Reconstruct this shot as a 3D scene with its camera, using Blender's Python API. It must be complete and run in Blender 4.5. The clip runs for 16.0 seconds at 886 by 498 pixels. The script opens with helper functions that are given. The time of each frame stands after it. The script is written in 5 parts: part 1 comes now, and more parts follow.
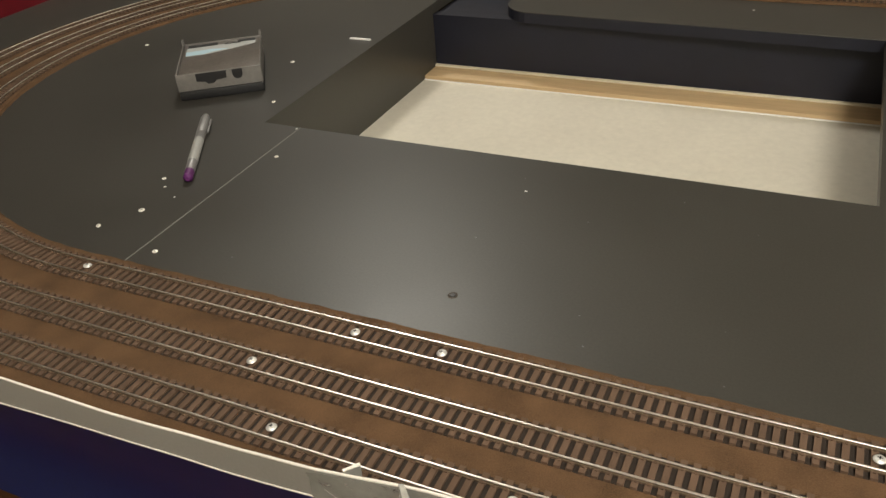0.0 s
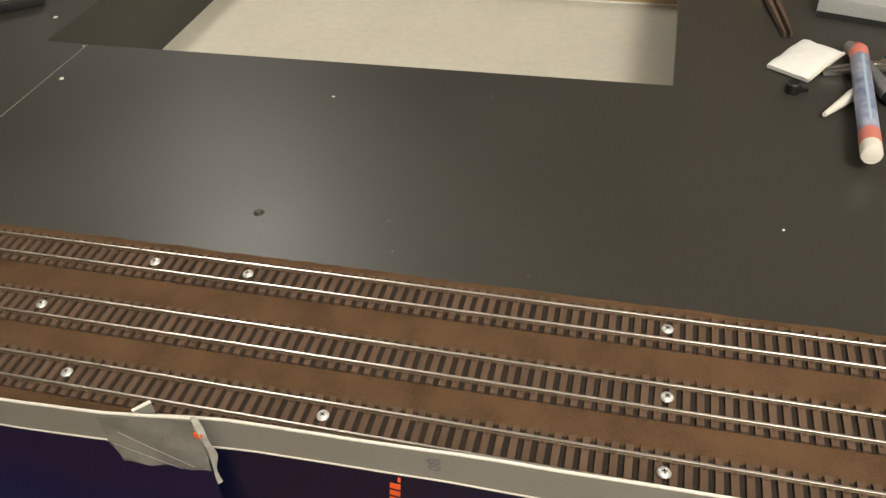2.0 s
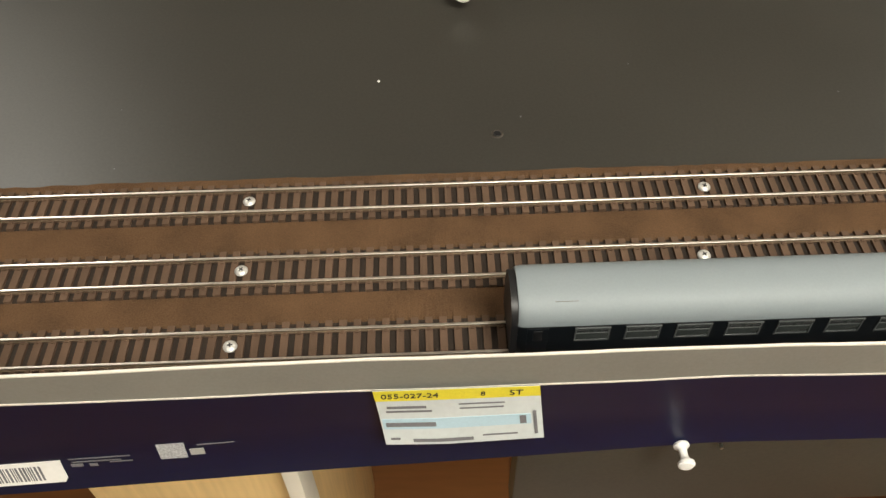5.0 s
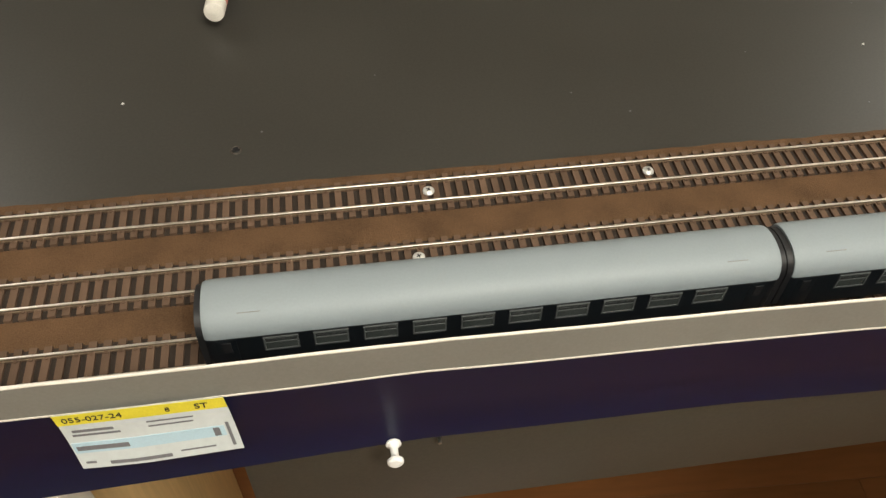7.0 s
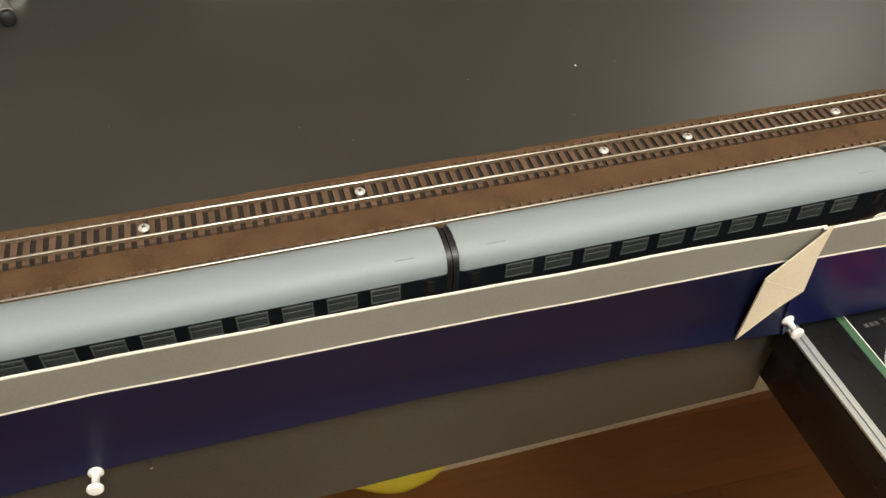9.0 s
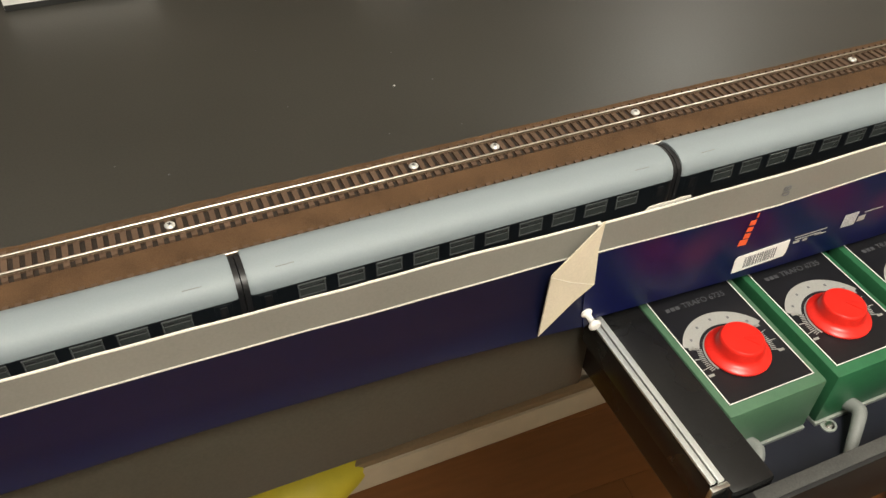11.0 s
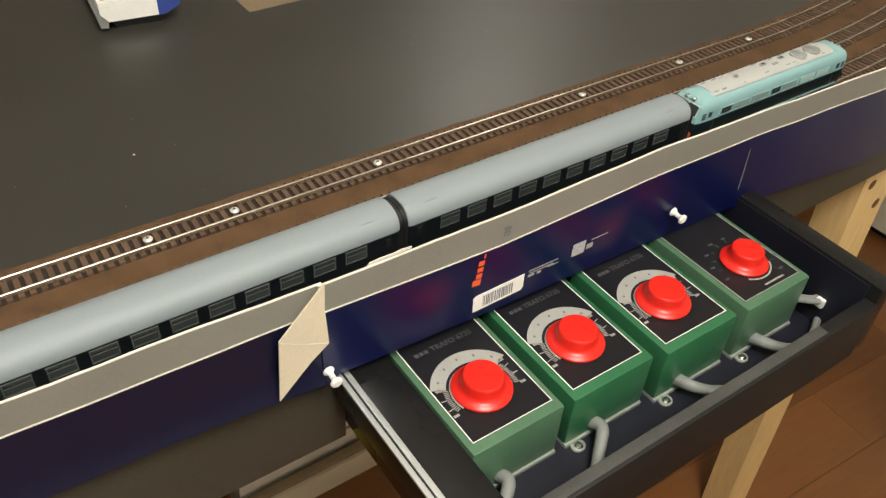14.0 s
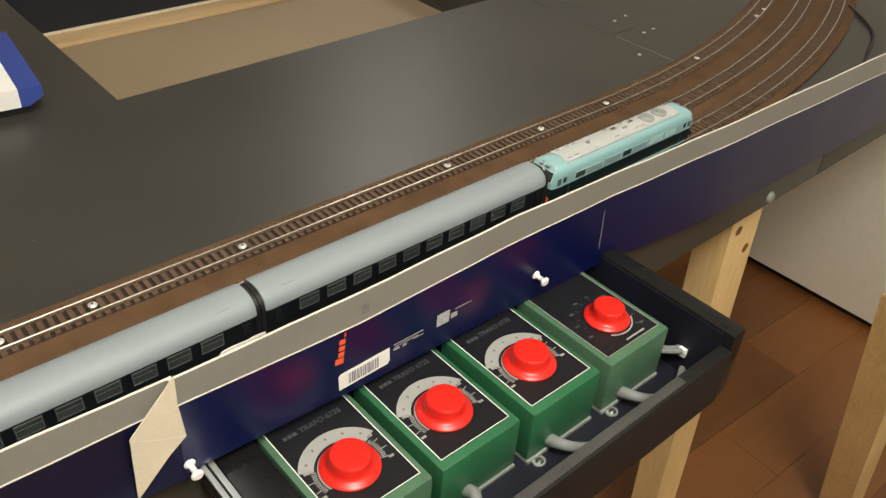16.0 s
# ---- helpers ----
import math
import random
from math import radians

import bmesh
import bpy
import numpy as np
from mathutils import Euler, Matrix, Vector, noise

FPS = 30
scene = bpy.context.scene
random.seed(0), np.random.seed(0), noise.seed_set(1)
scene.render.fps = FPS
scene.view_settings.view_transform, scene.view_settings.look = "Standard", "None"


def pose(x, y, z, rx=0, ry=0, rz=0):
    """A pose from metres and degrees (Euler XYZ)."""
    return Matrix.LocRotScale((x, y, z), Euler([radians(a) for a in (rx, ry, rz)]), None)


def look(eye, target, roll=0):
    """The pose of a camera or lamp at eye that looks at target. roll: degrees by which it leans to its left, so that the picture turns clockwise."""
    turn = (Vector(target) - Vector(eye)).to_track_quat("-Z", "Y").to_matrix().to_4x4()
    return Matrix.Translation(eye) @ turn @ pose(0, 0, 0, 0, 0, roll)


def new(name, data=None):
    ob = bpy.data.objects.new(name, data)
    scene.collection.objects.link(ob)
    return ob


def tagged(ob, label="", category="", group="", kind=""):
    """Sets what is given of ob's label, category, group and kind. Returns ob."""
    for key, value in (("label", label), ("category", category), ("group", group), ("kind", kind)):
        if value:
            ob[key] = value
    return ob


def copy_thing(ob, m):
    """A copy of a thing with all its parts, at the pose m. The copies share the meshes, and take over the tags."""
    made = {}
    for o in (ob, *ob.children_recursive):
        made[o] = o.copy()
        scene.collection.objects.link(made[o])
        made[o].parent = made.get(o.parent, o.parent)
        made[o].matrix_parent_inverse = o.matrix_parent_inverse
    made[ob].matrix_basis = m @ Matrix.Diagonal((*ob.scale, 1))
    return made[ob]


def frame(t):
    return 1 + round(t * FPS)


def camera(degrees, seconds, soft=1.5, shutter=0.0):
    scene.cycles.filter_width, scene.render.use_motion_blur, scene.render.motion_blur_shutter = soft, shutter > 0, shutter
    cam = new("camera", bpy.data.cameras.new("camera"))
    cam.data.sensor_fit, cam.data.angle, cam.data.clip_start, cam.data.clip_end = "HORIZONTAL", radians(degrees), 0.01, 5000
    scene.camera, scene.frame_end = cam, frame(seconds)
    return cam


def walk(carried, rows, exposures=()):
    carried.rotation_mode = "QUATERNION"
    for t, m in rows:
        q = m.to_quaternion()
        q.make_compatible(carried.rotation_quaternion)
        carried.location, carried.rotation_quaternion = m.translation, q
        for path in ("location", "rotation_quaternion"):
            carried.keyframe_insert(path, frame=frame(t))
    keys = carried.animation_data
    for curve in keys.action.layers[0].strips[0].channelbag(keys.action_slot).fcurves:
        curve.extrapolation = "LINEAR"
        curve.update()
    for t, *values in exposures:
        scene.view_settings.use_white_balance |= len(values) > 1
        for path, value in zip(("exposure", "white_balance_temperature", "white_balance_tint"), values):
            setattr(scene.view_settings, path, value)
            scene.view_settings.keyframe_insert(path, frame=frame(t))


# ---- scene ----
cam = camera(56.6, 16.0, soft=1.4)
PATH = [
    (0, (-0.0649, -0.3874, 0.3755), (-0.4501, 0.3577, -0.1689), -4.99),
    (0.5, (-0.0632, -0.3852, 0.3682), (-0.4170, 0.3613, -0.1953), -4.97),
    (1, (-0.0584, -0.3790, 0.3676), (-0.3660, 0.3637, -0.2271), -4.61),
    (1.5, (-0.0454, -0.3725, 0.3660), (-0.3043, 0.3634, -0.2597), -4.29),
    (2, (-0.0319, -0.3626, 0.3679), (-0.2429, 0.3693, -0.2799), -3.82),
    (2.5, (-0.0075, -0.3489, 0.3622), (-0.1712, 0.3740, -0.3091), -3.33),
    (3, (0.0085, -0.3443, 0.3549), (-0.1101, 0.3660, -0.3390), -2.89),
    (3.5, (0.0254, -0.3410, 0.3585), (-0.0463, 0.3504, -0.3604), -2.16),
    (4, (0.0527, -0.3323, 0.3625), (0.0158, 0.3385, -0.3782), -1.73),
    (4.5, (0.0803, -0.3289, 0.3630), (0.0725, 0.3213, -0.3968), -1.45),
    (5, (0.1068, -0.3392, 0.3611), (0.1208, 0.3009, -0.4071), -0.98),
    (7.5, (0.2541, -0.3662, 0.3676), (0.3878, 0.2840, -0.3803), 1.82),
    (8, (0.2851, -0.3820, 0.3671), (0.4481, 0.2808, -0.3638), 1.96),
    (8.5, (0.3053, -0.3962, 0.3710), (0.5022, 0.2680, -0.3501), 2.85),
    (9, (0.3362, -0.4209, 0.3703), (0.5551, 0.2568, -0.3317), 2.12),
    (11.5, (0.4214, -0.4629, 0.3866), (0.7462, 0.1939, -0.2939), 2.15),
    (12, (0.4326, -0.4641, 0.3883), (0.7879, 0.1798, -0.2893), 2.96),
    (12.5, (0.4469, -0.4655, 0.3928), (0.8360, 0.1658, -0.2780), 3.35),
    (13, (0.4670, -0.4753, 0.3985), (0.8832, 0.1431, -0.2682), 3.80),
    (13.5, (0.4777, -0.4781, 0.4032), (0.9110, 0.1334, -0.2588), 3.91),
    (14, (0.4891, -0.4924, 0.4049), (0.9492, 0.1118, -0.2457), 4.21),
    (14.5, (0.4979, -0.5012, 0.4102), (0.9758, 0.0996, -0.2307), 4.18),
    (15, (0.5100, -0.5118, 0.4124), (1.0157, 0.0824, -0.2131), 4.24),
    (15.5, (0.5190, -0.5169, 0.4184), (1.0490, 0.0734, -0.1905), 4.15),
    (16, (0.5270, -0.5229, 0.4266), (1.0821, 0.0626, -0.1642), 4.24),
]
EXPOSURES = [(0, 0.12), (3, 0.10), (5, 0.04), (7.5, -0.02), (9, 0.04), (12, 0.06), (16, 0.04)]
walk(cam, [(t, look(eye, target, roll)) for t, eye, target, roll in PATH], EXPOSURES)

# ---- light: warm lamps beyond the layout, an added unseen fill in front, in a closed room ----
world = bpy.data.worlds.new("room_world")
scene.world = world
world.use_nodes = True
world.node_tree.nodes["Background"].inputs[0].default_value = (1.0, 0.82, 0.62, 1)
world.node_tree.nodes["Background"].inputs[1].default_value = 0.05


def add_room_light(kind, x, y, z, watts, size):
    data = bpy.data.lights.new("lamp_or_fill", kind)
    data.energy, data.color = watts, (1.0, 0.96, 0.86)
    if kind == "AREA":
        data.shape, data.size = "DISK", size
    else:
        data.shadow_soft_size = size
    ob = new("lamp_or_fill", data)
    ob.location = (x, y, z)
    return ob


add_room_light("AREA", -1.05, 1.24, 1.30, 10.4, 0.28)
add_room_light("AREA", 2.19, 1.53, 1.30, 8.2, 0.32)
# no source known here: fill light added for front faces, cabinet and floor
add_room_light("POINT", 0.55, -0.92, 1.30, 86, 0.25)

# ---- materials ----


def nodes_of(name):
    m = bpy.data.materials.new(name)
    m.use_nodes = True
    return m, m.node_tree.nodes, m.node_tree.links, m.node_tree.nodes["Principled BSDF"]


def mat(name, col, rough=0.5, metal=0.0, fine=900.0, broad=25.0, vary=0.15, bump=0.05, grain=None, spec=0.5, tint=None, stretch=None, pieces=0.0, clear=0.0):
    """Base colour varied at two scales, roughness varied, fine bump; stretch draws the grain out along an axis."""
    m, n, l, b = nodes_of(name)
    tc = n.new("ShaderNodeTexCoord")
    mp = n.new("ShaderNodeMapping")
    mp.inputs["Scale"].default_value = stretch or (1, 1, 1)
    l.new(tc.outputs["Object"], mp.inputs["Vector"])
    where = mp.outputs[0]
    if pieces:
        own, far, move = n.new("ShaderNodeObjectInfo"), n.new("ShaderNodeMath"), n.new("ShaderNodeVectorMath")
        far.operation, far.inputs[1].default_value = "MULTIPLY", 7.0
        l.new(own.outputs["Random"], far.inputs[0])
        l.new(where, move.inputs[0])
        l.new(far.outputs[0], move.inputs[1])
        where = move.outputs[0]
    a, c = n.new("ShaderNodeTexNoise"), n.new("ShaderNodeTexNoise")
    a.inputs["Scale"].default_value, a.inputs["Detail"].default_value = broad, 4
    c.inputs["Scale"].default_value, c.inputs["Detail"].default_value = fine, 5
    for t in (a, c):
        l.new(where, t.inputs["Vector"])
    lo = [max(0, v * (1 - vary)) for v in col]
    hi = tint or [min(1, v * (1 + vary)) for v in col]
    ramp = n.new("ShaderNodeMix")
    ramp.data_type = "RGBA"
    ramp.inputs[6].default_value, ramp.inputs[7].default_value = (*lo, 1), (*hi, 1)
    add = n.new("ShaderNodeMath")
    add.operation = "MULTIPLY_ADD"
    add.inputs[1].default_value = 0.5
    half = n.new("ShaderNodeMath")
    half.operation = "MULTIPLY"
    half.inputs[1].default_value = 0.5
    l.new(c.outputs["Fac"], half.inputs[0])
    l.new(a.outputs["Fac"], add.inputs[0])
    l.new(half.outputs[0], add.inputs[2])
    source = add.outputs[0]
    if pieces:
        info = n.new("ShaderNodeObjectInfo")
        shift = n.new("ShaderNodeMath")
        shift.operation = "MULTIPLY_ADD"
        shift.inputs[1].default_value = pieces
        l.new(info.outputs["Random"], shift.inputs[0])
        l.new(source, shift.inputs[2])
        source = shift.outputs[0]
    cl = n.new("ShaderNodeMapRange")
    cl.inputs["From Min"].default_value, cl.inputs["From Max"].default_value = 0.3, 0.7 + pieces
    l.new(source, cl.inputs["Value"])
    l.new(cl.outputs[0], ramp.inputs[0])
    l.new(ramp.outputs[2], b.inputs["Base Color"])
    rr = n.new("ShaderNodeMapRange")
    rr.inputs["To Min"].default_value, rr.inputs["To Max"].default_value = max(0.02, rough * 0.8), min(1, rough * 1.2)
    l.new(a.outputs["Fac"], rr.inputs["Value"])
    l.new(rr.outputs[0], b.inputs["Roughness"])
    b.inputs["Metallic"].default_value = metal
    b.inputs["Specular IOR Level"].default_value = spec
    b.inputs["Coat Weight"].default_value = clear
    if bump:
        bp = n.new("ShaderNodeBump")
        bp.inputs["Strength"].default_value, bp.inputs["Distance"].default_value = bump, 0.0006
        l.new(c.outputs["Fac"], bp.inputs["Height"])
        l.new(bp.outputs[0], b.inputs["Normal"])
    return m


def card_blue(col, tint, spec, spots=()):
    """Glossy dark blue print with soft purple patches round the given places."""
    m = mat("dark_blue_glossy_card", col, 0.31, fine=400, broad=3.0, vary=0.1, bump=0.02, tint=tint, spec=spec)
    n, l, b = m.node_tree.nodes, m.node_tree.links, m.node_tree.nodes["Principled BSDF"]
    tc = n.new("ShaderNodeTexCoord")
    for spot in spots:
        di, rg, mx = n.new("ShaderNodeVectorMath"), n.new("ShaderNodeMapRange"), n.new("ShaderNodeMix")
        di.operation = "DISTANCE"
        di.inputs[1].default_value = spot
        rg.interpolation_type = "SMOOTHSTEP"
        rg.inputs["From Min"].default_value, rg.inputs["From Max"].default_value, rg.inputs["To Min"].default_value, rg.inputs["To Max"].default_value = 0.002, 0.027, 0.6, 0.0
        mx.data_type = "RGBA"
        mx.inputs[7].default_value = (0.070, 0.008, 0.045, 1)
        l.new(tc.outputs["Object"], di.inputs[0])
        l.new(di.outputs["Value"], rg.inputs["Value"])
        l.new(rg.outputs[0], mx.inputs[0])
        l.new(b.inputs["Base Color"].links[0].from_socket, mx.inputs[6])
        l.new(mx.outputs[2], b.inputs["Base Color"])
    return m


M_BOARD = mat("black_coated_board", (0.0440, 0.0412, 0.0348), 0.395, fine=500, broad=5, vary=0.22, bump=0.03, spec=0.55)
M_FASCIA = mat("black_fascia_board", (0.052, 0.051, 0.040), 0.42, fine=420, broad=6, vary=0.25, bump=0.04)
M_BOARD_EDGE = mat("cut_board_edge", (0.05, 0.04, 0.03), 0.7, vary=0.4)
M_ROADBED = mat("brown_roadbed_felt", (0.112, 0.063, 0.032), 0.95, fine=1400, broad=35, vary=0.45, bump=0.9, spec=0.15)
M_SLEEPER = mat("dark_brown_plastic_sleeper", (0.120, 0.075, 0.049), 0.75, fine=2500, broad=90, vary=0.3, bump=0.25, pieces=0.35, spec=0.2)
# very dark brown: shade in the sleeper gaps put into the colour
M_GAP_SHADE = mat("dark_brown_gap_shade", (0.024, 0.015, 0.009), 0.9, fine=1500, broad=60, vary=0.35, bump=0.6)
M_RAIL = mat("nickel_silver_rail", (0.80, 0.75, 0.66), 0.36, 1.0, fine=700, broad=40, vary=0.15, bump=0.02)
M_RAIL_FOOT = mat("tarnished_rail_foot", (0.20, 0.15, 0.10), 0.5, 0.6, fine=900, broad=60, vary=0.3)
M_STEEL = mat("zinc_plated_steel", (0.75, 0.74, 0.70), 0.28, 1.0, fine=800, vary=0.15)
M_SCREW = mat("dull_zinc_screw", (0.80, 0.79, 0.75), 0.42, 0.55, fine=800, vary=0.12)
M_CHROME = mat("runner_steel_highlight", (0.72, 0.75, 0.74), 0.30, 0.6, fine=300, vary=0.1, stretch=(1, 0.1, 1))
M_CARD_GREY = mat("grey_printed_card", (0.220, 0.213, 0.188), 0.5, fine=600, broad=14, vary=0.1, bump=0.03)
M_CARD_WHITE = mat("white_card_edge", (0.78, 0.74, 0.66), 0.75, vary=0.1, bump=0.1)
M_CARD_BLUE = card_blue((0.0050, 0.0067, 0.0225), (0.0046, 0.0066, 0.035), 0.5)
M_CARD_NAVY = card_blue((0.0038, 0.0062, 0.031), (0.0034, 0.0060, 0.048), 0.45)
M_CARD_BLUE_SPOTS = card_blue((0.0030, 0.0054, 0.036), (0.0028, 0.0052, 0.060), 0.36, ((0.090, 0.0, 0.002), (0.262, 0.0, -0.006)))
M_CARD_BARE = mat("unprinted_cream_card", (0.68, 0.60, 0.46), 0.8, fine=700, vary=0.1)
M_TAPE = mat("translucent_grey_tape", (0.31, 0.31, 0.275), 0.35, fine=180, broad=60, vary=0.2, bump=0.5)
M_TAPE.node_tree.nodes["Principled BSDF"].inputs["Alpha"].default_value = 0.5
M_TAPE_TORN = mat("torn_whitish_tape", (0.36, 0.355, 0.32), 0.45, fine=180, broad=90, vary=0.25, bump=0.5)
M_ORANGE = mat("orange_red_print", (0.80, 0.12, 0.03), 0.4, vary=0.1)
M_WHITE = mat("white_paper", (0.84, 0.83, 0.80), 0.7, fine=300, vary=0.06)
M_LABEL = mat("thin_bluish_label_paper", (0.56, 0.60, 0.60), 0.6, fine=300, vary=0.08)
M_BOX_GREY = mat("greyish_white_box_card", (0.40, 0.41, 0.40), 0.6, fine=300, vary=0.08)
M_PATTERN = mat("grey_printed_square", (0.42, 0.43, 0.44), 0.6, fine=1500, broad=700, vary=0.5)
M_INK = mat("black_ink", (0.02, 0.02, 0.02), 0.6, vary=0.2)
M_GREY_INK = mat("grey_ink", (0.16, 0.16, 0.17), 0.6, vary=0.2)
M_YELLOW = mat("yellow_label_print", (0.74, 0.64, 0.05), 0.5, vary=0.1)
M_PALE_BLUE = mat("pale_blue_label_print", (0.42, 0.58, 0.66), 0.6, vary=0.08)
M_TEAL = mat("turquoise_loco_paint", (0.265, 0.455, 0.465), 0.36, fine=900, broad=50, vary=0.07, bump=0.02)
M_LOCO_DARK = mat("dark_green_loco_paint", (0.006, 0.014, 0.016), 0.35, vary=0.3, bump=0.02)
M_LOCO_ROOF = mat("silvery_white_roof_paint", (0.62, 0.63, 0.62), 0.34, 0.3, fine=700, broad=60, vary=0.06, bump=0.03)
M_GRILLE = mat("grey_grille_mesh", (0.25, 0.32, 0.31), 0.55, fine=1800, vary=0.25, bump=0.5)
M_GRILLE_PALE = mat("pale_green_grille", (0.42, 0.56, 0.53), 0.5, fine=1800, vary=0.15, bump=0.4)
M_FAN = mat("grey_fan_grille", (0.33, 0.33, 0.31), 0.5, fine=1500, vary=0.3, bump=0.5)
M_DARK_GLASS = mat("dark_window_glazing", (0.045, 0.052, 0.050), 0.25, vary=0.2, bump=0.0)
M_BUFFER = mat("orange_buffer_beam", (0.82, 0.13, 0.03), 0.4, vary=0.15)
M_BUFFER_PALE = mat("faded_red_print", (0.68, 0.22, 0.17), 0.45, vary=0.15)
M_BLACK = mat("black_plastic", (0.012, 0.012, 0.013), 0.45, vary=0.3)
M_COACH_ROOF = mat("silver_grey_coach_roof", (0.25, 0.287, 0.302), 0.58, fine=800, broad=22, vary=0.05, bump=0.02)
M_COACH_SIDE = mat("dark_blue_coach_paint", (0.006, 0.008, 0.010), 0.32, vary=0.3, bump=0.02)
M_FRAME_GREY = mat("grey_window_frame", (0.085, 0.092, 0.092), 0.35, 0.2, vary=0.15)
M_GREEN = mat("green_hammered_enamel", (0.030, 0.142, 0.062), 0.36, fine=260, broad=30, vary=0.14, bump=0.10)
M_GREEN_PALE = mat("pale_green_enamel", (0.078, 0.165, 0.096), 0.38, fine=260, broad=30, vary=0.12, bump=0.10)
M_FACE = mat("black_faceplate", (0.0095, 0.0098, 0.0125), 0.40, fine=900, vary=0.3)
M_DIAL = mat("grey_dial_print", (0.36, 0.36, 0.34), 0.5, fine=700, vary=0.1)
M_RED = mat("red_plastic_knob", (0.72, 0.020, 0.012), 0.33, fine=500, vary=0.08, bump=0.02)
M_CABLE = mat("grey_cable", (0.23, 0.24, 0.23), 0.5, vary=0.12)
M_BASE_METAL = mat("grey_base_plate", (0.33, 0.36, 0.32), 0.45, 0.3, vary=0.2)
M_DRAWER = mat("black_drawer_board", (0.009, 0.009, 0.0095), 0.27, fine=500, broad=12, vary=0.4)
M_DRAWER_FRONT = mat("satin_black_drawer_front", (0.0105, 0.0105, 0.0105), 0.5, fine=500, broad=12, vary=0.4, spec=0.35)
M_DRAWER_EDGE = mat("worn_lit_drawer_edge", (0.058, 0.058, 0.055), 0.42, fine=900, broad=14, vary=0.45, bump=0.1)
# drawer inside; also stands for dark or blue reflecting faces elsewhere
M_NAVY_DARK = mat("dark_navy_inside", (0.008, 0.009, 0.018), 0.5, vary=0.3)
M_PINE = mat("pine_wood", (0.80, 0.58, 0.27), 0.55, fine=160, broad=14, vary=0.16, bump=0.15, stretch=(1, 1, 0.08))
M_PINE_X = mat("pine_batten", (0.56, 0.40, 0.22), 0.55, fine=160, broad=14, vary=0.22, bump=0.15, stretch=(0.06, 1, 1))
M_KNOT = mat("pine_knot", (0.16, 0.07, 0.02), 0.5, vary=0.3)
M_TRAY = mat("cream_textured_panel", (0.64, 0.60, 0.50), 0.6, fine=120, broad=8, vary=0.08, bump=0.3)
M_BROWN_PANEL = mat("brown_panel", (0.30, 0.225, 0.14), 0.6, fine=200, broad=6, vary=0.12, bump=0.1)
M_FADED = mat("faded_grey_lettering", (0.075, 0.077, 0.085), 0.6, vary=0.1)
M_FLOOR = mat("oiled_brown_plank", (0.218, 0.087, 0.027), 0.34, fine=90, broad=5, vary=0.38, bump=0.06, pieces=0.6, stretch=(0.12, 1, 1))
M_FLOOR_UNDER = mat("dark_floor_joint", (0.06, 0.026, 0.011), 0.7)
M_WALL = mat("warm_white_wall", (0.72, 0.68, 0.60), 0.85, fine=90, broad=2, vary=0.06, bump=0.1)
# two darker tones for unseen walls, chosen for what the deck reflects
M_WALL_DARK = mat("dark_unseen_wall", (0.13, 0.115, 0.10), 0.8, fine=90, broad=2, vary=0.1, bump=0.1)
M_WALL_MID = mat("grey_unseen_wall", (0.40, 0.37, 0.32), 0.8, fine=90, broad=2, vary=0.08, bump=0.1)
M_CEIL = mat("white_ceiling", (0.82, 0.80, 0.75), 0.9, fine=60, broad=2, vary=0.04)
M_CABINET = mat("white_lacquer_cabinet", (0.83, 0.80, 0.69), 0.4, fine=60, broad=3, vary=0.05)
M_RUST = mat("rusty_brown_steel", (0.22, 0.15, 0.11), 0.45, 0.6, vary=0.3)
M_SILVER = mat("silver_grey_plastic", (0.24, 0.235, 0.23), 0.4, 0.3, vary=0.15)
M_LID = mat("smoky_grey_plastic", (0.115, 0.100, 0.088), 0.3, fine=200, broad=40, vary=0.3)
M_LID_EDGE = mat("pale_grey_clear_plastic", (0.165, 0.155, 0.142), 0.32, fine=200, broad=40, vary=0.2)
M_CASE = mat("dark_red_plastic_case", (0.16, 0.006, 0.014), 0.35, vary=0.15)
M_PURPLE = mat("purple_plastic", (0.10, 0.020, 0.11), 0.4)
# tint carries the pale print and the tube's silvery highlight
M_TUBE_BLUE = mat("blue_tube_print_and_sheen", (0.14, 0.20, 0.44), 0.3, fine=120, broad=45, vary=0.35, tint=(0.48, 0.50, 0.62))
M_PLIER_BLUE = mat("blue_rubber_grip", (0.008, 0.055, 0.17), 0.45, vary=0.2)
M_NAVY = mat("navy_rubber_grip", (0.008, 0.014, 0.085), 0.45, vary=0.2)
M_BOX_BLUE = mat("blue_box_print", (0.035, 0.065, 0.30), 0.4, vary=0.1)
M_RED_PRINT = mat("red_print", (0.70, 0.05, 0.04), 0.5)
M_AMBER = mat("amber_plastic", (0.85, 0.31, 0.012), 0.4)
M_WIRE = mat("black_wire", (0.012, 0.011, 0.011), 0.5)

# ---- mesh helpers ----


def add_box(bm, lo, hi, bev=0.0):
    """A box with lightly rounded edges added to bm."""
    vs = bmesh.ops.create_cube(bm, size=1)["verts"]
    for v in vs:
        v.co = Vector([lo[i] + (v.co[i] + 0.5) * (hi[i] - lo[i]) for i in range(3)])
    if bev:
        edges = list({e for v in vs for e in v.link_edges})
        bmesh.ops.bevel(bm, geom=edges, offset=bev, segments=2, profile=0.6, affect="EDGES")
    return bm


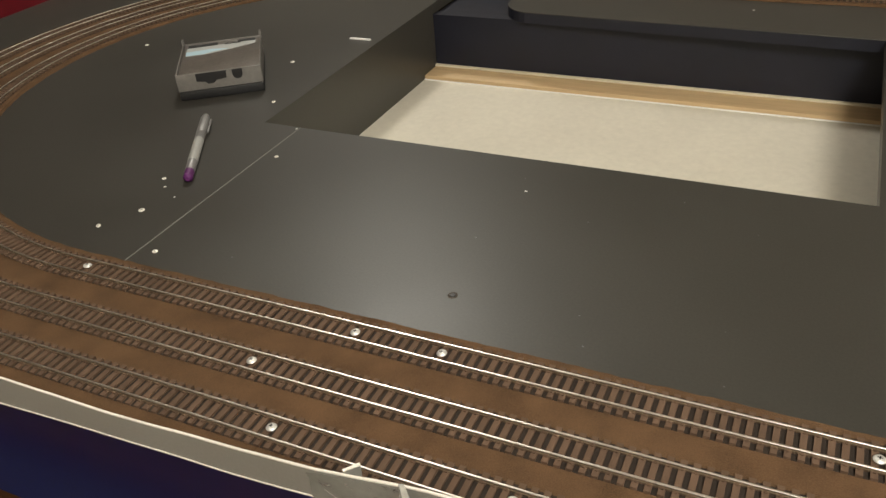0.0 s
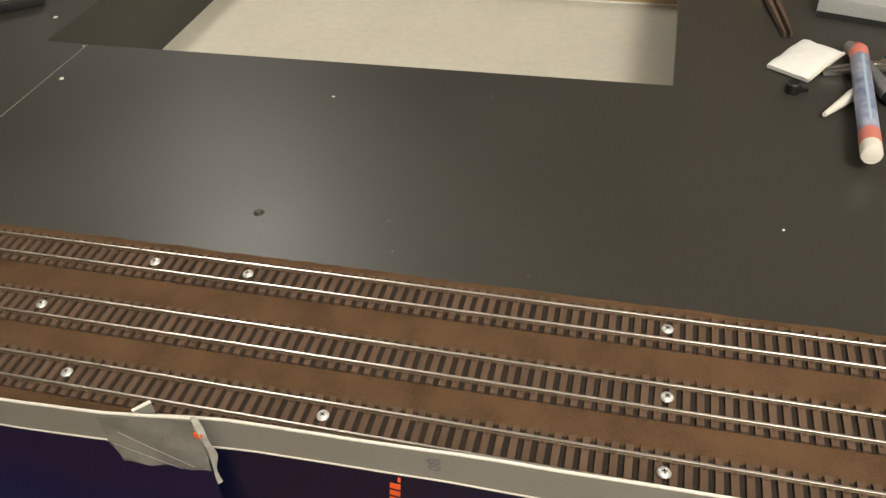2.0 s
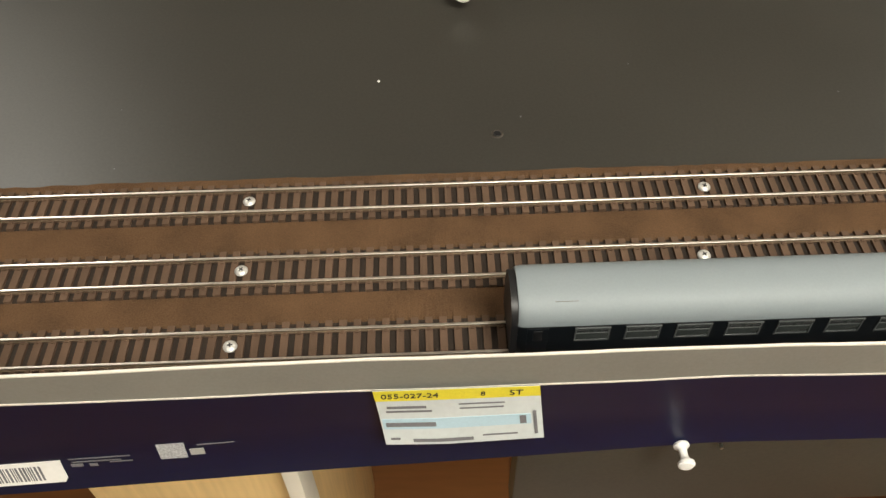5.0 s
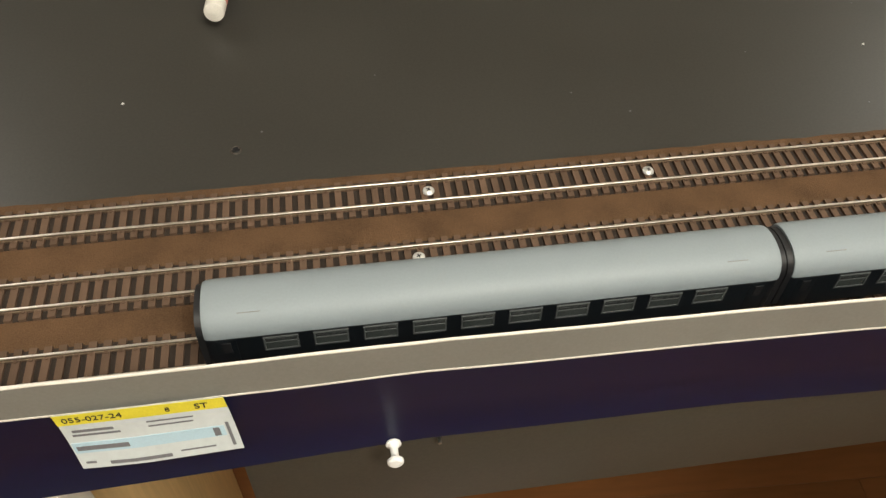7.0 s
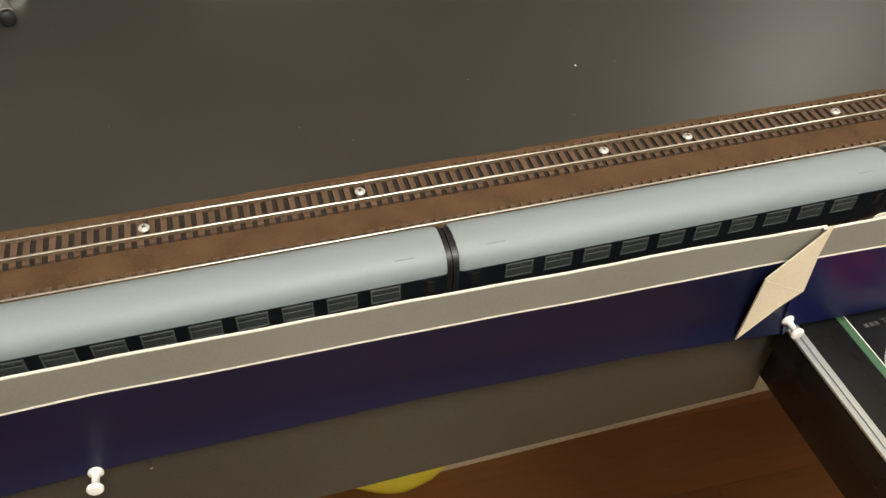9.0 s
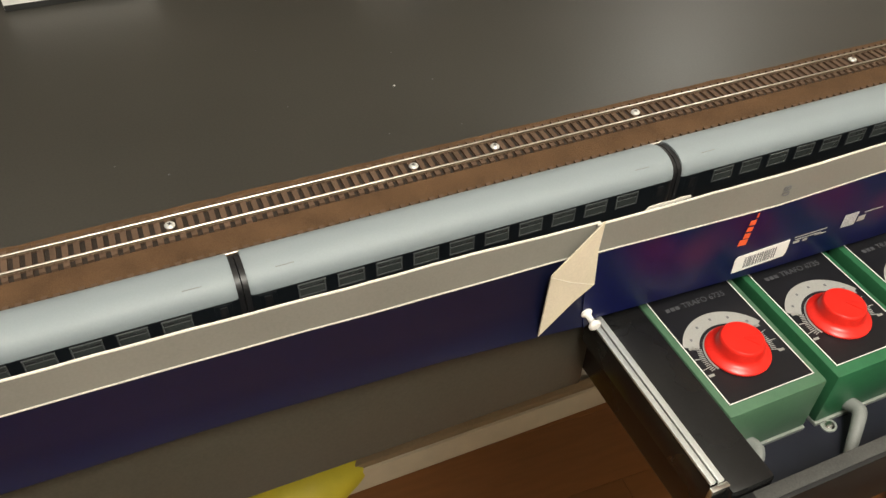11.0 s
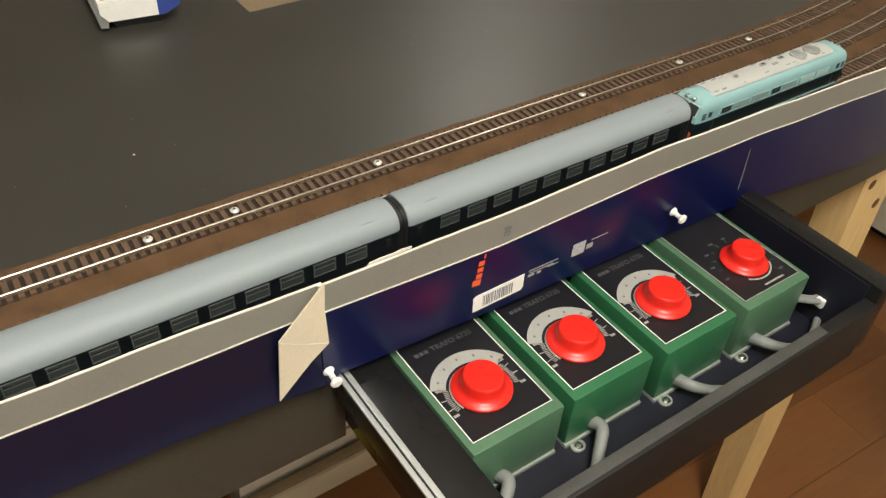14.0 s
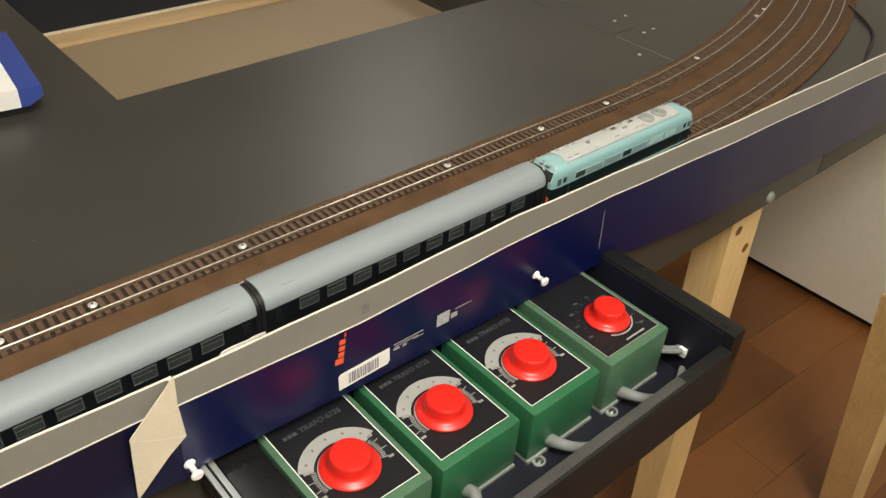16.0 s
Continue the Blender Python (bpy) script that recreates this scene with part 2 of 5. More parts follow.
def add_ring_surface(bm, rings, closed=True, caps=True):
    """Skin a list of rings of points."""
    rows = [[bm.verts.new(p) for p in ring] for ring in rings]
    n = len(rows[0])
    for a, b in zip(rows, rows[1:]):
        for i in range(n if closed else n - 1):
            j = (i + 1) % n
            bm.faces.new((a[i], a[j], b[j], b[i]))
    if caps and closed:
        bm.faces.new(rows[0][::-1])
        bm.faces.new(rows[-1])
    return bm


def add_lathe(bm, profile, at=(0, 0, 0), n=24, axis="z"):
    """Turn (radius, height) pairs round an axis."""
    rings = []
    for r, h in profile:
        ring = []
        for i in range(n):
            a = 2 * math.pi * i / n
            p = (r * math.cos(a), r * math.sin(a), h)
            if axis == "x":
                p = (h, r * math.cos(a), r * math.sin(a))
            elif axis == "y":
                p = (r * math.sin(a), h, r * math.cos(a))
            ring.append((p[0] + at[0], p[1] + at[1], p[2] + at[2]))
        rings.append(ring)
    return add_ring_surface(bm, rings)


def add_tube(bm, pts, r, n=10, taper=1.0):
    """A round tube along points."""
    pts = [Vector(p) for p in pts]
    rings = []
    for i, p in enumerate(pts):
        d = (pts[min(i + 1, len(pts) - 1)] - pts[max(i - 1, 0)]).normalized()
        side = d.cross(Vector((0, 0, 1)))
        side = side.normalized() if side.length > 1e-4 else Vector((1, 0, 0))
        up = side.cross(d)
        rad = r * (1 + (taper - 1) * i / max(1, len(pts) - 1))
        rings.append([p + rad * (math.cos(2 * math.pi * k / n) * side + math.sin(2 * math.pi * k / n) * up) for k in range(n)])
    return add_ring_surface(bm, rings)


def curve_points(ctrl, n=24):
    """A smooth line through control points (Catmull-Rom)."""
    c = [Vector(p) for p in ctrl]
    c = [2 * c[0] - c[1], *c, 2 * c[-1] - c[-2]]
    out = []
    per = max(2, n // (len(c) - 3))
    for i in range(1, len(c) - 2):
        for k in range(per):
            t = k / per
            out.append(0.5 * (2 * c[i] + (c[i + 1] - c[i - 1]) * t + (2 * c[i - 1] - 5 * c[i] + 4 * c[i + 1] - c[i + 2]) * t * t + (3 * c[i] - c[i - 1] - 3 * c[i + 1] + c[i + 2]) * t ** 3))
    return out + [c[-2]]


def add_prism(bm, poly, z0, z1, bev=0.0):
    """A flat polygon given thickness along z."""
    low = [bm.verts.new((x, y, z0)) for x, y in poly]
    top = [bm.verts.new((x, y, z1)) for x, y in poly]
    n = len(poly)
    faces = [bm.faces.new(top), bm.faces.new(low[::-1])]
    for i in range(n):
        j = (i + 1) % n
        faces.append(bm.faces.new((low[i], low[j], top[j], top[i])))
    if bev:
        edges = [e for e in faces[0].edges]
        bmesh.ops.bevel(bm, geom=edges, offset=bev, segments=2, profile=0.5, affect="EDGES")
    return bm


def mesh_of(name, bm, material, smooth=None):
    bmesh.ops.recalc_face_normals(bm, faces=bm.faces)
    me = bpy.data.meshes.new(name)
    bm.to_mesh(me)
    bm.free()
    me.materials.append(material)
    if smooth:
        me.shade_smooth()
        me.set_sharp_from_angle(angle=radians(smooth))
    return me


def part(name, bm, material, parent, label="", smooth=35):
    """One mesh object under a thing or under a part; bm may be a ready mesh."""
    me = bm if isinstance(bm, bpy.types.Mesh) else mesh_of(name, bm, material, smooth)
    ob = new(name, me)
    ob.parent = parent
    if label:
        ob["label"] = label
    return ob


def thing(name, label, category, at=(0, 0, 0), turn=0.0, group="", kind=""):
    ob = new(name)
    ob.empty_display_size = 0.02
    ob.matrix_basis = pose(*at, 0, 0, turn)
    return tagged(ob, label, category, group, kind)


def solid(name, bm, material, label="", category="", group="", kind="", smooth=35):
    ob = new(name, mesh_of(name, bm, material, smooth))
    return tagged(ob, label, category, group, kind)


def text_bm(words, size, depth=0.00012):
    """Built-in font as a flat mesh centred on its own origin."""
    cu = bpy.data.curves.new("lettering", "FONT")
    cu.body, cu.size, cu.extrude, cu.align_x, cu.align_y, cu.resolution_u = words, size, depth, "CENTER", "CENTER", 3
    ob = bpy.data.objects.new("lettering", cu)
    scene.collection.objects.link(ob)
    bpy.context.view_layer.update()
    me = bpy.data.meshes.new_from_object(ob.evaluated_get(bpy.context.evaluated_depsgraph_get()))
    bpy.data.objects.remove(ob)
    bm = bmesh.new()
    bm.from_mesh(me)
    bpy.data.meshes.remove(me)
    return bm


def B():
    return bmesh.new()


# ---- structure: room; walls and ceiling unseen, added to close it and bounce light ----
FLOOR_Z = -1.05
X0, X1, Y0, Y1, ZC = -2.9, 3.3, -2.4, 3.0, 1.55
solid("floor", add_box(B(), (X0, Y0, FLOOR_Z - 0.06), (X1, Y1, FLOOR_Z - 0.012)), M_FLOOR_UNDER, "dark joints under the brown wooden plank floor", "floor", kind="structure")
floor_ob = bpy.data.objects["floor"]
solid("ceiling", add_box(B(), (X0, Y0, ZC), (X1, Y1, ZC + 0.06)), M_CEIL, "plain white painted ceiling over the layout", "ceiling", kind="structure")
solid("wall_north", add_box(B(), (X0, Y1, FLOOR_Z), (X1, Y1 + 0.1, ZC)), M_WALL_MID, "unseen room wall, mid grey to tone the deck's reflections", "wall", kind="structure")
solid("wall_south", add_box(B(), (X0, Y0 - 0.1, FLOOR_Z), (X1, Y0, ZC)), M_WALL, "plain warm white painted room wall", "wall", kind="structure")
solid("wall_west", add_box(B(), (X0 - 0.1, Y0, FLOOR_Z), (X0, Y1, ZC)), M_WALL_DARK, "unseen room wall, dark so the deck's reflections stay dark", "wall", kind="structure")
solid("wall_east", add_box(B(), (X1, Y0, FLOOR_Z), (X1 + 0.1, Y1, ZC)), M_WALL, "plain warm white painted room wall", "wall", kind="structure")
solid("baseboard", add_box(B(), (X0, Y1 - 0.015, FLOOR_Z), (X1, Y1, FLOOR_Z + 0.07), 0.004), M_CABINET, "white painted baseboard along the wall", "baseboard", kind="structure")

# ---- the layout's baseboard: black coated panels on a shallow frame ----
layout = thing("baseboard_deck", "matt black coated layout deck of screwed panels with two cut-outs", "layout deck", kind="structure")
TH = 0.016
FRONT = -0.140
panels = [
    [(-0.5864, FRONT), (1.4536, FRONT), (1.4536, 0.3405), (0.8186, 0.3240), (0.8186, 1.08), (-0.0040, 1.08), (-0.0040, 0.3025), (-0.5864, 0.3025)],
    [(-1.34, FRONT), (-0.5872, FRONT), (-0.5872, 0.3028), (-0.6364, 0.3030), (-0.6364, 1.08), (-1.34, 1.08)],
    [(1.4544, FRONT), (2.33, FRONT), (2.33, 1.08), (1.4975, 1.08), (1.4975, 0.3424), (1.4544, 0.3413)],
]
for poly in panels:
    part("deck_panel", add_prism(B(), poly, -TH, 0.0, 0.0004), M_BOARD, layout, smooth=None)
part("seam_filler", add_box(B(), (-0.58715, FRONT, -0.006), (-0.58645, 0.3025, 0.00015)), M_CARD_GREY, layout, "thin grey seam between panels")
part("seam_filler", add_box(B(), (1.45365, 0.030, -0.006), (1.45435, 0.135, 0.00015)), M_CARD_GREY, layout, "thin pale seam between panels")
corner = [(-0.522 + 0.05 - 0.05 * math.cos(a), 0.742 + 0.05 - 0.05 * math.sin(a)) for a in np.linspace(0, math.pi / 2, 9)]
far_strip = [*corner, (-0.0046, 0.725), (-0.0046, 1.08), (-0.522, 1.08)]
strip_top = part("deck_panel", add_prism(B(), far_strip, -0.0012, 0.0, 0.0003), M_BOARD, layout, smooth=None)
# panel thickness coloured darker than its top
part("panel_core", add_prism(B(), far_strip, -TH, -0.0013), M_NAVY_DARK, strip_top, "dark cut edge of the panel", smooth=None)
# added dark sheet: blackens the notch and hides the floor below
part("notch_dark_sheet", add_box(B(), (-0.6358, 0.776, -0.034), (-0.5226, 0.86, -0.018)), M_NAVY_DARK, layout, "added dark sheet that keeps the notch black")
part("deck_panel", add_prism(B(), [(-0.6358, 0.86), (-0.5226, 0.86), (-0.5226, 1.08), (-0.6358, 1.08)], -TH, 0.0, 0.0004), M_BOARD, layout, smooth=None)
part("deck_panel", add_prism(B(), [(0.8192, 0.79), (1.4969, 0.79), (1.4969, 1.08), (0.8192, 1.08)], -TH, 0.0, 0.0004), M_BOARD, layout, smooth=None)


def tray(x0, x1, y0, y1, bottom, over):
    """The shallow frame seen through a cut-out: dark sides, cream bottom, a pine batten along the far side."""
    t = thing("cutout_tray", "shallow black-sided frame with cream bottom below deck cut-out", "frame", at=((x0 + x1) / 2, y0, -0.125), kind="structure")
    cx = (x0 + x1) / 2
    x1 += over
    zb = 0.02
    part("bottom_panel", add_box(B(), (x0 - cx - 0.02, -0.02, 0.0), (x1 - cx + 0.02, y1 - y0 + 0.02, zb)), bottom, t)
    for xa, xb in ((x0 - cx - 0.018, x0 - cx), (x1 - cx, x1 - cx + 0.018)):
        part("side_board", add_box(B(), (xa, 0, zb), (xb, y1 - y0 + 0.01, 0.109)), M_BOARD, t)
    part("side_board", add_box(B(), (x0 - cx, -0.018, zb), (x1 - cx, -0.0005, 0.109)), M_BOARD, t)
    # black board; its dark blue reflection is put into the colour
    part("back_board", add_box(B(), (x0 - cx, y1 - y0, zb), (x1 - cx, y1 - y0 + 0.018, 0.109)), M_NAVY_DARK, t)
    part("batten", add_box(B(), (x0 - cx + 0.0005, y1 - y0 - 0.047, zb), (x1 - cx - 0.0005, y1 - y0 - 0.0005, zb + 0.007), 0.0012), M_PINE_X, t, "raw pine batten")
    if bottom is M_TRAY:
        # the batten's lit front edge, painted as a white strip
        part("edge_highlight", add_box(B(), (x0 - cx + 0.0005, y1 - y0 - 0.0486, zb), (x1 - cx - 0.0005, y1 - y0 - 0.0473, zb + 0.0018)), M_WHITE, t, "thin white strip for the highlight on the batten edge")
    part("back_strip", add_box(B(), (x0 - cx + 0.0005, y1 - y0 - 0.0070, zb + 0.0071), (x1 - cx - 0.0005, y1 - y0 - 0.0005, zb + 0.010), 0.0006), M_CARD_BARE, t, "pale upper lath")
    return t


tray(-0.6364, -0.0040, 0.3027, 0.753, M_TRAY, 0.03)
# bottom set browner and darker than in the first tray
tray(0.8186, 1.4975, 0.3424, 0.790, M_BROWN_PANEL, 0.0)

# front fascia boards below the deck
for xa, xb, zb in ((0.150, 0.676, -0.133), (1.118, 1.600, -0.142), (1.602, 2.33, -0.142)):
    solid("fascia_board", add_box(B(), (xa, -0.1398, zb), (xb, -0.1225, -0.0165), 0.0015), M_FASCIA, "black coated front board below the layout deck", "fascia", group="front boards", kind="structure")
# side frame boards that close the deck
for nm, lo, hi in (("frame_board", (-1.34, -0.1225, -0.13), (-1.322, 1.08, -0.0165)), ("frame_board", (2.312, -0.1225, -0.13), (2.33, 1.08, -0.0165)), ("frame_board", (-1.32, 1.062, -0.13), (2.31, 1.08, -0.0165))):
    solid(nm, add_box(B(), lo, hi, 0.001), M_BOARD, "black frame board under the layout deck edge", "frame", group="frame boards", kind="structure")
# ---- tracks ----
RAIL_TOP, BED = 0.0074, 0.0030
R_LEFT, R_EASE, R_END = 0.44, 1.5, 0.40
L_STRAIGHT, L_EASE = 1.87, 0.60


def centre_line(step=0.0073):
    """Centre line of the inner track, from the far side round the left end, along the front and round the right end: x, y, heading."""
    out = []
    x, y, h = 0.5, 0.88, math.pi
    plan = [(1.12, 0.0), (math.pi * R_LEFT, R_LEFT), (L_STRAIGHT, 0.0), (L_EASE, R_EASE), (R_END * (math.pi - L_EASE / R_EASE), R_END), (1.3, 0.0)]
    for length, r in plan:
        n = max(1, round(length / step))
        d = length / n
        for _ in range(n):
            out.append((x, y, h))
            x, y = x + d * math.cos(h + (d / r / 2 if r else 0)), y + d * math.sin(h + (d / r / 2 if r else 0))
            if r:
                h += d / r
    return out


LINE = centre_line()
T_OFF = (0.0, 0.0527, 0.1022)
Y_FRONT = -0.0016


def shifted(off):
    return [(x + off * math.sin(h), y - off * math.cos(h) + Y_FRONT, h) for x, y, h in LINE]


def resample(line, step):
    """Points at even steps along a line of (x, y, heading)."""
    p = np.array(line)
    d = np.r_[0, np.cumsum(np.hypot(*np.diff(p[:, :2], axis=0).T))]
    s = np.arange(0, d[-1], step)
    h = np.unwrap(p[:, 2])
    return [(float(a), float(b), float(c)) for a, b, c in zip(np.interp(s, d, p[:, 0]), np.interp(s, d, p[:, 1]), np.interp(s, d, h))]


def sleeper_geo(bm, m=None):
    """A moulded sleeper with rail chairs and its connecting webs."""
    boxes = [((-0.0020, -0.0150, 0.0), (0.0020, 0.0150, 0.0022))]
    for s in (-1, 1):
        for k in (-1, 1):
            c = s * 0.0088 + k * 0.0017
            boxes.append(((-0.0009, c - 0.0007, 0.0022), (0.0009, c + 0.0007, 0.0029)))
    boxes.append(((0.0019, -0.0094, 0.0), (0.0056, -0.0082, 0.0010)))
    boxes.append(((0.0019, 0.0082, 0.0), (0.0056, 0.0094, 0.0010)))
    for lo, hi in boxes:
        vs = bmesh.ops.create_cube(bm, size=1)["verts"]
        for v in vs:
            v.co = Vector([lo[i] + (v.co[i] + 0.5) * (hi[i] - lo[i]) for i in range(3)])
    return bm


SLEEPER = mesh_of("sleeper", sleeper_geo(B()), M_SLEEPER)
SL_V = np.array([v.co[:] for v in SLEEPER.vertices])
SL_F = [tuple(p.vertices) for p in SLEEPER.polygons]
RAIL_HEAD = [(-0.0007, 0.0016), (0.0007, 0.0016), (0.0007, 0.0022), (0.0005, 0.0024), (-0.0005, 0.0024), (-0.0007, 0.0022)]
RAIL_FOOT = [(-0.0011, 0.0), (0.0011, 0.0), (0.0011, 0.0004), (0.0003, 0.0006), (0.0003, 0.00161), (-0.0003, 0.00161), (-0.0003, 0.0006), (-0.0011, 0.0004)]


def lay_track(off, label):
    line = shifted(off)
    trk = thing("model_track", label, "model railway track", at=(0, 0, BED), group="parallel tracks")
    for s in (-1, 1):
        made = []
        for profile in (RAIL_FOOT, RAIL_HEAD):
            rings = [[(x - (s * 0.0087 + u) * math.sin(h), y + (s * 0.0087 + u) * math.cos(h), v + RAIL_TOP - BED - 0.0024) for u, v in profile] for x, y, h in line[::3]]
            made.append(add_ring_surface(B(), rings))
        rail = part("rail", made[0], M_RAIL_FOOT, trk, "tarnished rail with bright running surface", smooth=30)
        part("rail_head", made[1], M_RAIL, rail, "bright worn running surface", smooth=30)
    # added sheet under the sleepers that paints the gaps as shaded
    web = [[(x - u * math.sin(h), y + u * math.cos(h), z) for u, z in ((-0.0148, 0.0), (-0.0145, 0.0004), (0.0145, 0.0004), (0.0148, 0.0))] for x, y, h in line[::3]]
    part("sleeper_gap_shade", add_ring_surface(B(), web), M_GAP_SHADE, trk, "dark brown sheet standing in for shade between sleepers", smooth=None)
    near, rest_v, rest_f = 0, [], []
    for x, y, h in resample(line, 0.0075):
        if -0.68 < x < 1.44 and y < 0.12:
            ob = new("sleeper", SLEEPER)
            ob.parent = trk
            ob.matrix_basis = pose(x, y, 0, 0, 0, math.degrees(h))
            near += 1
        else:
            c, sn = math.cos(h), math.sin(h)
            base = len(rest_v) * len(SL_V)
            rest_v.append(np.c_[x + SL_V[:, 0] * c - SL_V[:, 1] * sn, y + SL_V[:, 0] * sn + SL_V[:, 1] * c, SL_V[:, 2]])
            rest_f += [tuple(i + base for i in f) for f in SL_F]
    me = bpy.data.meshes.new("sleeper_run")
    me.from_pydata(np.concatenate(rest_v).tolist(), [], rest_f)
    me.materials.append(M_SLEEPER)
    ob = new("sleeper_run", me)
    ob.parent = trk
    ob["kind"] = "stuff"
    return trk


# brown roadbed sheet under all three tracks, with a slightly ragged inner edge
bed_lines = [shifted(o) for o in (-0.0235, 0.129)]
bm = B()
rows = []
random.seed(5)
for (xa, ya, ha), (xb, yb, hb) in zip(*bed_lines):
    j = random.uniform(-0.0006, 0.0006) + 0.0012 * noise.noise((xa * 30, ya * 30, 0))
    k = (j * -math.sin(ha), j * math.cos(ha))
    yb = max(yb, FRONT + 0.003)
    rows.append([bm.verts.new((xa + k[0], ya + k[1], 0.0002)), bm.verts.new((xa + k[0] + 0.002 * math.sin(ha), ya + k[1] - 0.002 * math.cos(ha), BED)), bm.verts.new((xb, yb, BED)), bm.verts.new((xb, yb, 0.0002))])
for a, b in zip(rows, rows[1:]):
    for i in range(3):
        bm.faces.new((a[i], a[i + 1], b[i + 1], b[i]))
solid("roadbed", bm, M_ROADBED, "brown felt roadbed sheet under three model tracks", "track bed", kind="structure", smooth=None)

lay_track(T_OFF[0], "inner nickel silver model track with brown sleepers")
lay_track(T_OFF[1], "middle nickel silver model track with brown sleepers")
lay_track(T_OFF[2], "outer nickel silver model track beside the card edge")


# ---- track screws ----
def make_screw():
    t = thing("track_screw", "zinc cross-head screw holding the track down", "screw", group="track screws")
    bm = add_lathe(B(), [(0.0012, -0.0045), (0.0012, 0.0), (0.0028, 0.0006), (0.0036, 0.0012), (0.0037, 0.0016), (0.0032, 0.0024), (0.0018, 0.0030), (0.0006, 0.0031)], n=20)
    part("screw_head", bm, M_SCREW, t)
    bm = add_box(B(), (-0.0014, -0.00035, 0.00285), (0.0014, 0.00035, 0.00318))
    add_box(bm, (-0.00035, -0.0014, 0.00286), (0.00035, 0.0014, 0.00319))
    part("cross_recess", bm, M_BLACK, t)
    return t


screw = make_screw()
SX1 = (-0.341, -0.272, 0.0, 0.2705, 0.411, 0.591, 0.6586, 0.787, 1.0184, 1.155, 1.266)
SX2 = (-0.395, 0.0016, 0.258, 0.603, 0.787, 1.026)
SX3 = (-0.344, -0.182, 0.0018, 0.2734, 0.505)
spots = [(x, Y_FRONT - 0.0004) for x in SX1] + [(x, -T_OFF[1] + Y_FRONT) for x in SX2] + [(x, -T_OFF[2] + Y_FRONT) for x in SX3] + [(-0.604, Y_FRONT + 0.001), (1.4745, 0.0165), (1.692, 0.060), (1.729, 0.070)]
for i, (x, y) in enumerate(spots):
    m = pose(x, y, 0.0048, random.uniform(-4, 4), random.uniform(-4, 4), random.uniform(0, 90))
    if i == 0:
        screw.matrix_basis = m
    else:
        copy_thing(screw, m)


# ---- deck screws, holes and specks ----
def make_deck_screw():
    t = thing("deck_screw", "countersunk light screw head in the black deck", "screw", group="deck screws")
    part("screw_head", add_lathe(B(), [(0.0002, 0.0), (0.0040, 0.0002), (0.0042, 0.0006), (0.0036, 0.0010), (0.0006, 0.0011)], n=16), M_CARD_WHITE, t)
    bm = add_box(B(), (-0.0018, -0.0004, 0.00095), (0.0018, 0.0004, 0.00118))
    part("cross_recess", bm, M_GREY_INK, t)
    return t


dscrew = make_deck_screw()
DECK = [(-0.974, 0.487), (-0.714, 0.479), (-0.660, 0.356), (-0.571, 0.232), (-0.657, 0.156), (-0.634, 0.097), (-0.654, 0.061), (-0.570, 0.043), (1.499, 0.175), (1.530, 0.180), (1.500, 0.122), (1.524, 0.124), (1.430, 0.0755)]
for i, (x, y) in enumerate(DECK):
    m = pose(x, y, 0.0, 0, 0, random.uniform(0, 90)) @ Matrix.Diagonal((0.75, 0.75, 0.75, 1) if x > 1.4 else (random.uniform(0.7, 1.05), random.uniform(0.7, 1.05), 1, 1))
    if i == 0:
        dscrew.matrix_basis = m
    else:
        copy_thing(dscrew, m)
for x, y in ((-0.2962, 0.0694), (0.1517, 0.0569)):
    t = thing("screw_hole", "small dark drilled hole in the black deck", "hole", at=(x, y, 0.0), group="drilled holes")
    part("rim", add_lathe(B(), [(0.0026, 0.0001), (0.0036, 0.0006), (0.0040, 0.0003), (0.0041, 0.0)], n=18), M_BOARD_EDGE, t)
    part("bore", add_lathe(B(), [(0.0001, 0.0008), (0.0022, 0.0008), (0.0026, 0.0001)], n=18), M_BLACK, t)
for x, y, r in ((-0.2978, 0.2396, 0.0024), (0.0743, 0.1139, 0.0017), (0.6203, 0.1175, 0.0018), (-0.644, 0.142, 0.002), (-0.620, 0.128, 0.0018), (-0.589, 0.298, 0.0018), (-0.17, 0.813, 0.003), (0.655, 0.115, 0.0012), (0.95, 0.19, 0.0012)):
    bm, r = B(), r * 0.8
    rings = [[(x + r * f * (0.8 + 0.3 * math.sin(3 * a + x * 40)) * math.cos(a), y + r * f * (0.7 + 0.3 * math.cos(2 * a + y * 30)) * math.sin(a), z) for a in np.linspace(0, 2 * math.pi, 9)[:-1]] for f, z in ((1, 0.0001), (0.8, 0.0005), (0.2, 0.0007))]
    solid("paint_chip", add_ring_surface(bm, rings), M_GREY_INK if x in (0.655, 0.95) else M_WHITE, "tiny pale chip lying on the black deck", "debris", group="pale chips")
random.seed(21)
for k in range(26):
    x, y, r = random.uniform(-0.55, 1.4), random.uniform(0.035, 0.28), random.uniform(0.0004, 0.0009)
    solid("dust_speck", add_lathe(B(), [(r, 0.0001), (r * 0.8, 0.0004), (r * 0.2, 0.0005)], at=(x, y, 0), n=6), M_GREY_INK, "tiny grey dust speck on the black deck", "debris", group="dust specks")
solid("pencil_mark", add_box(B(), (1.457, 0.1415, 0.0001), (1.501, 0.1432, 0.0004)), M_BLACK, "short dark pencil dash on the black deck", "mark")
solid("wood_splinter", add_box(B(), (-0.683, 0.578, 0.0001), (-0.650, 0.582, 0.0022), 0.0006), M_WHITE, "pale wood splinter lying by the cut-out edge", "debris")
pts = curve_points([(1.93, 0.08, 0.003), (1.88, 0.01, 0.003), (1.80, -0.07, 0.003), (1.71, -0.107, 0.004), (1.66, -0.125, 0.003)], 30)
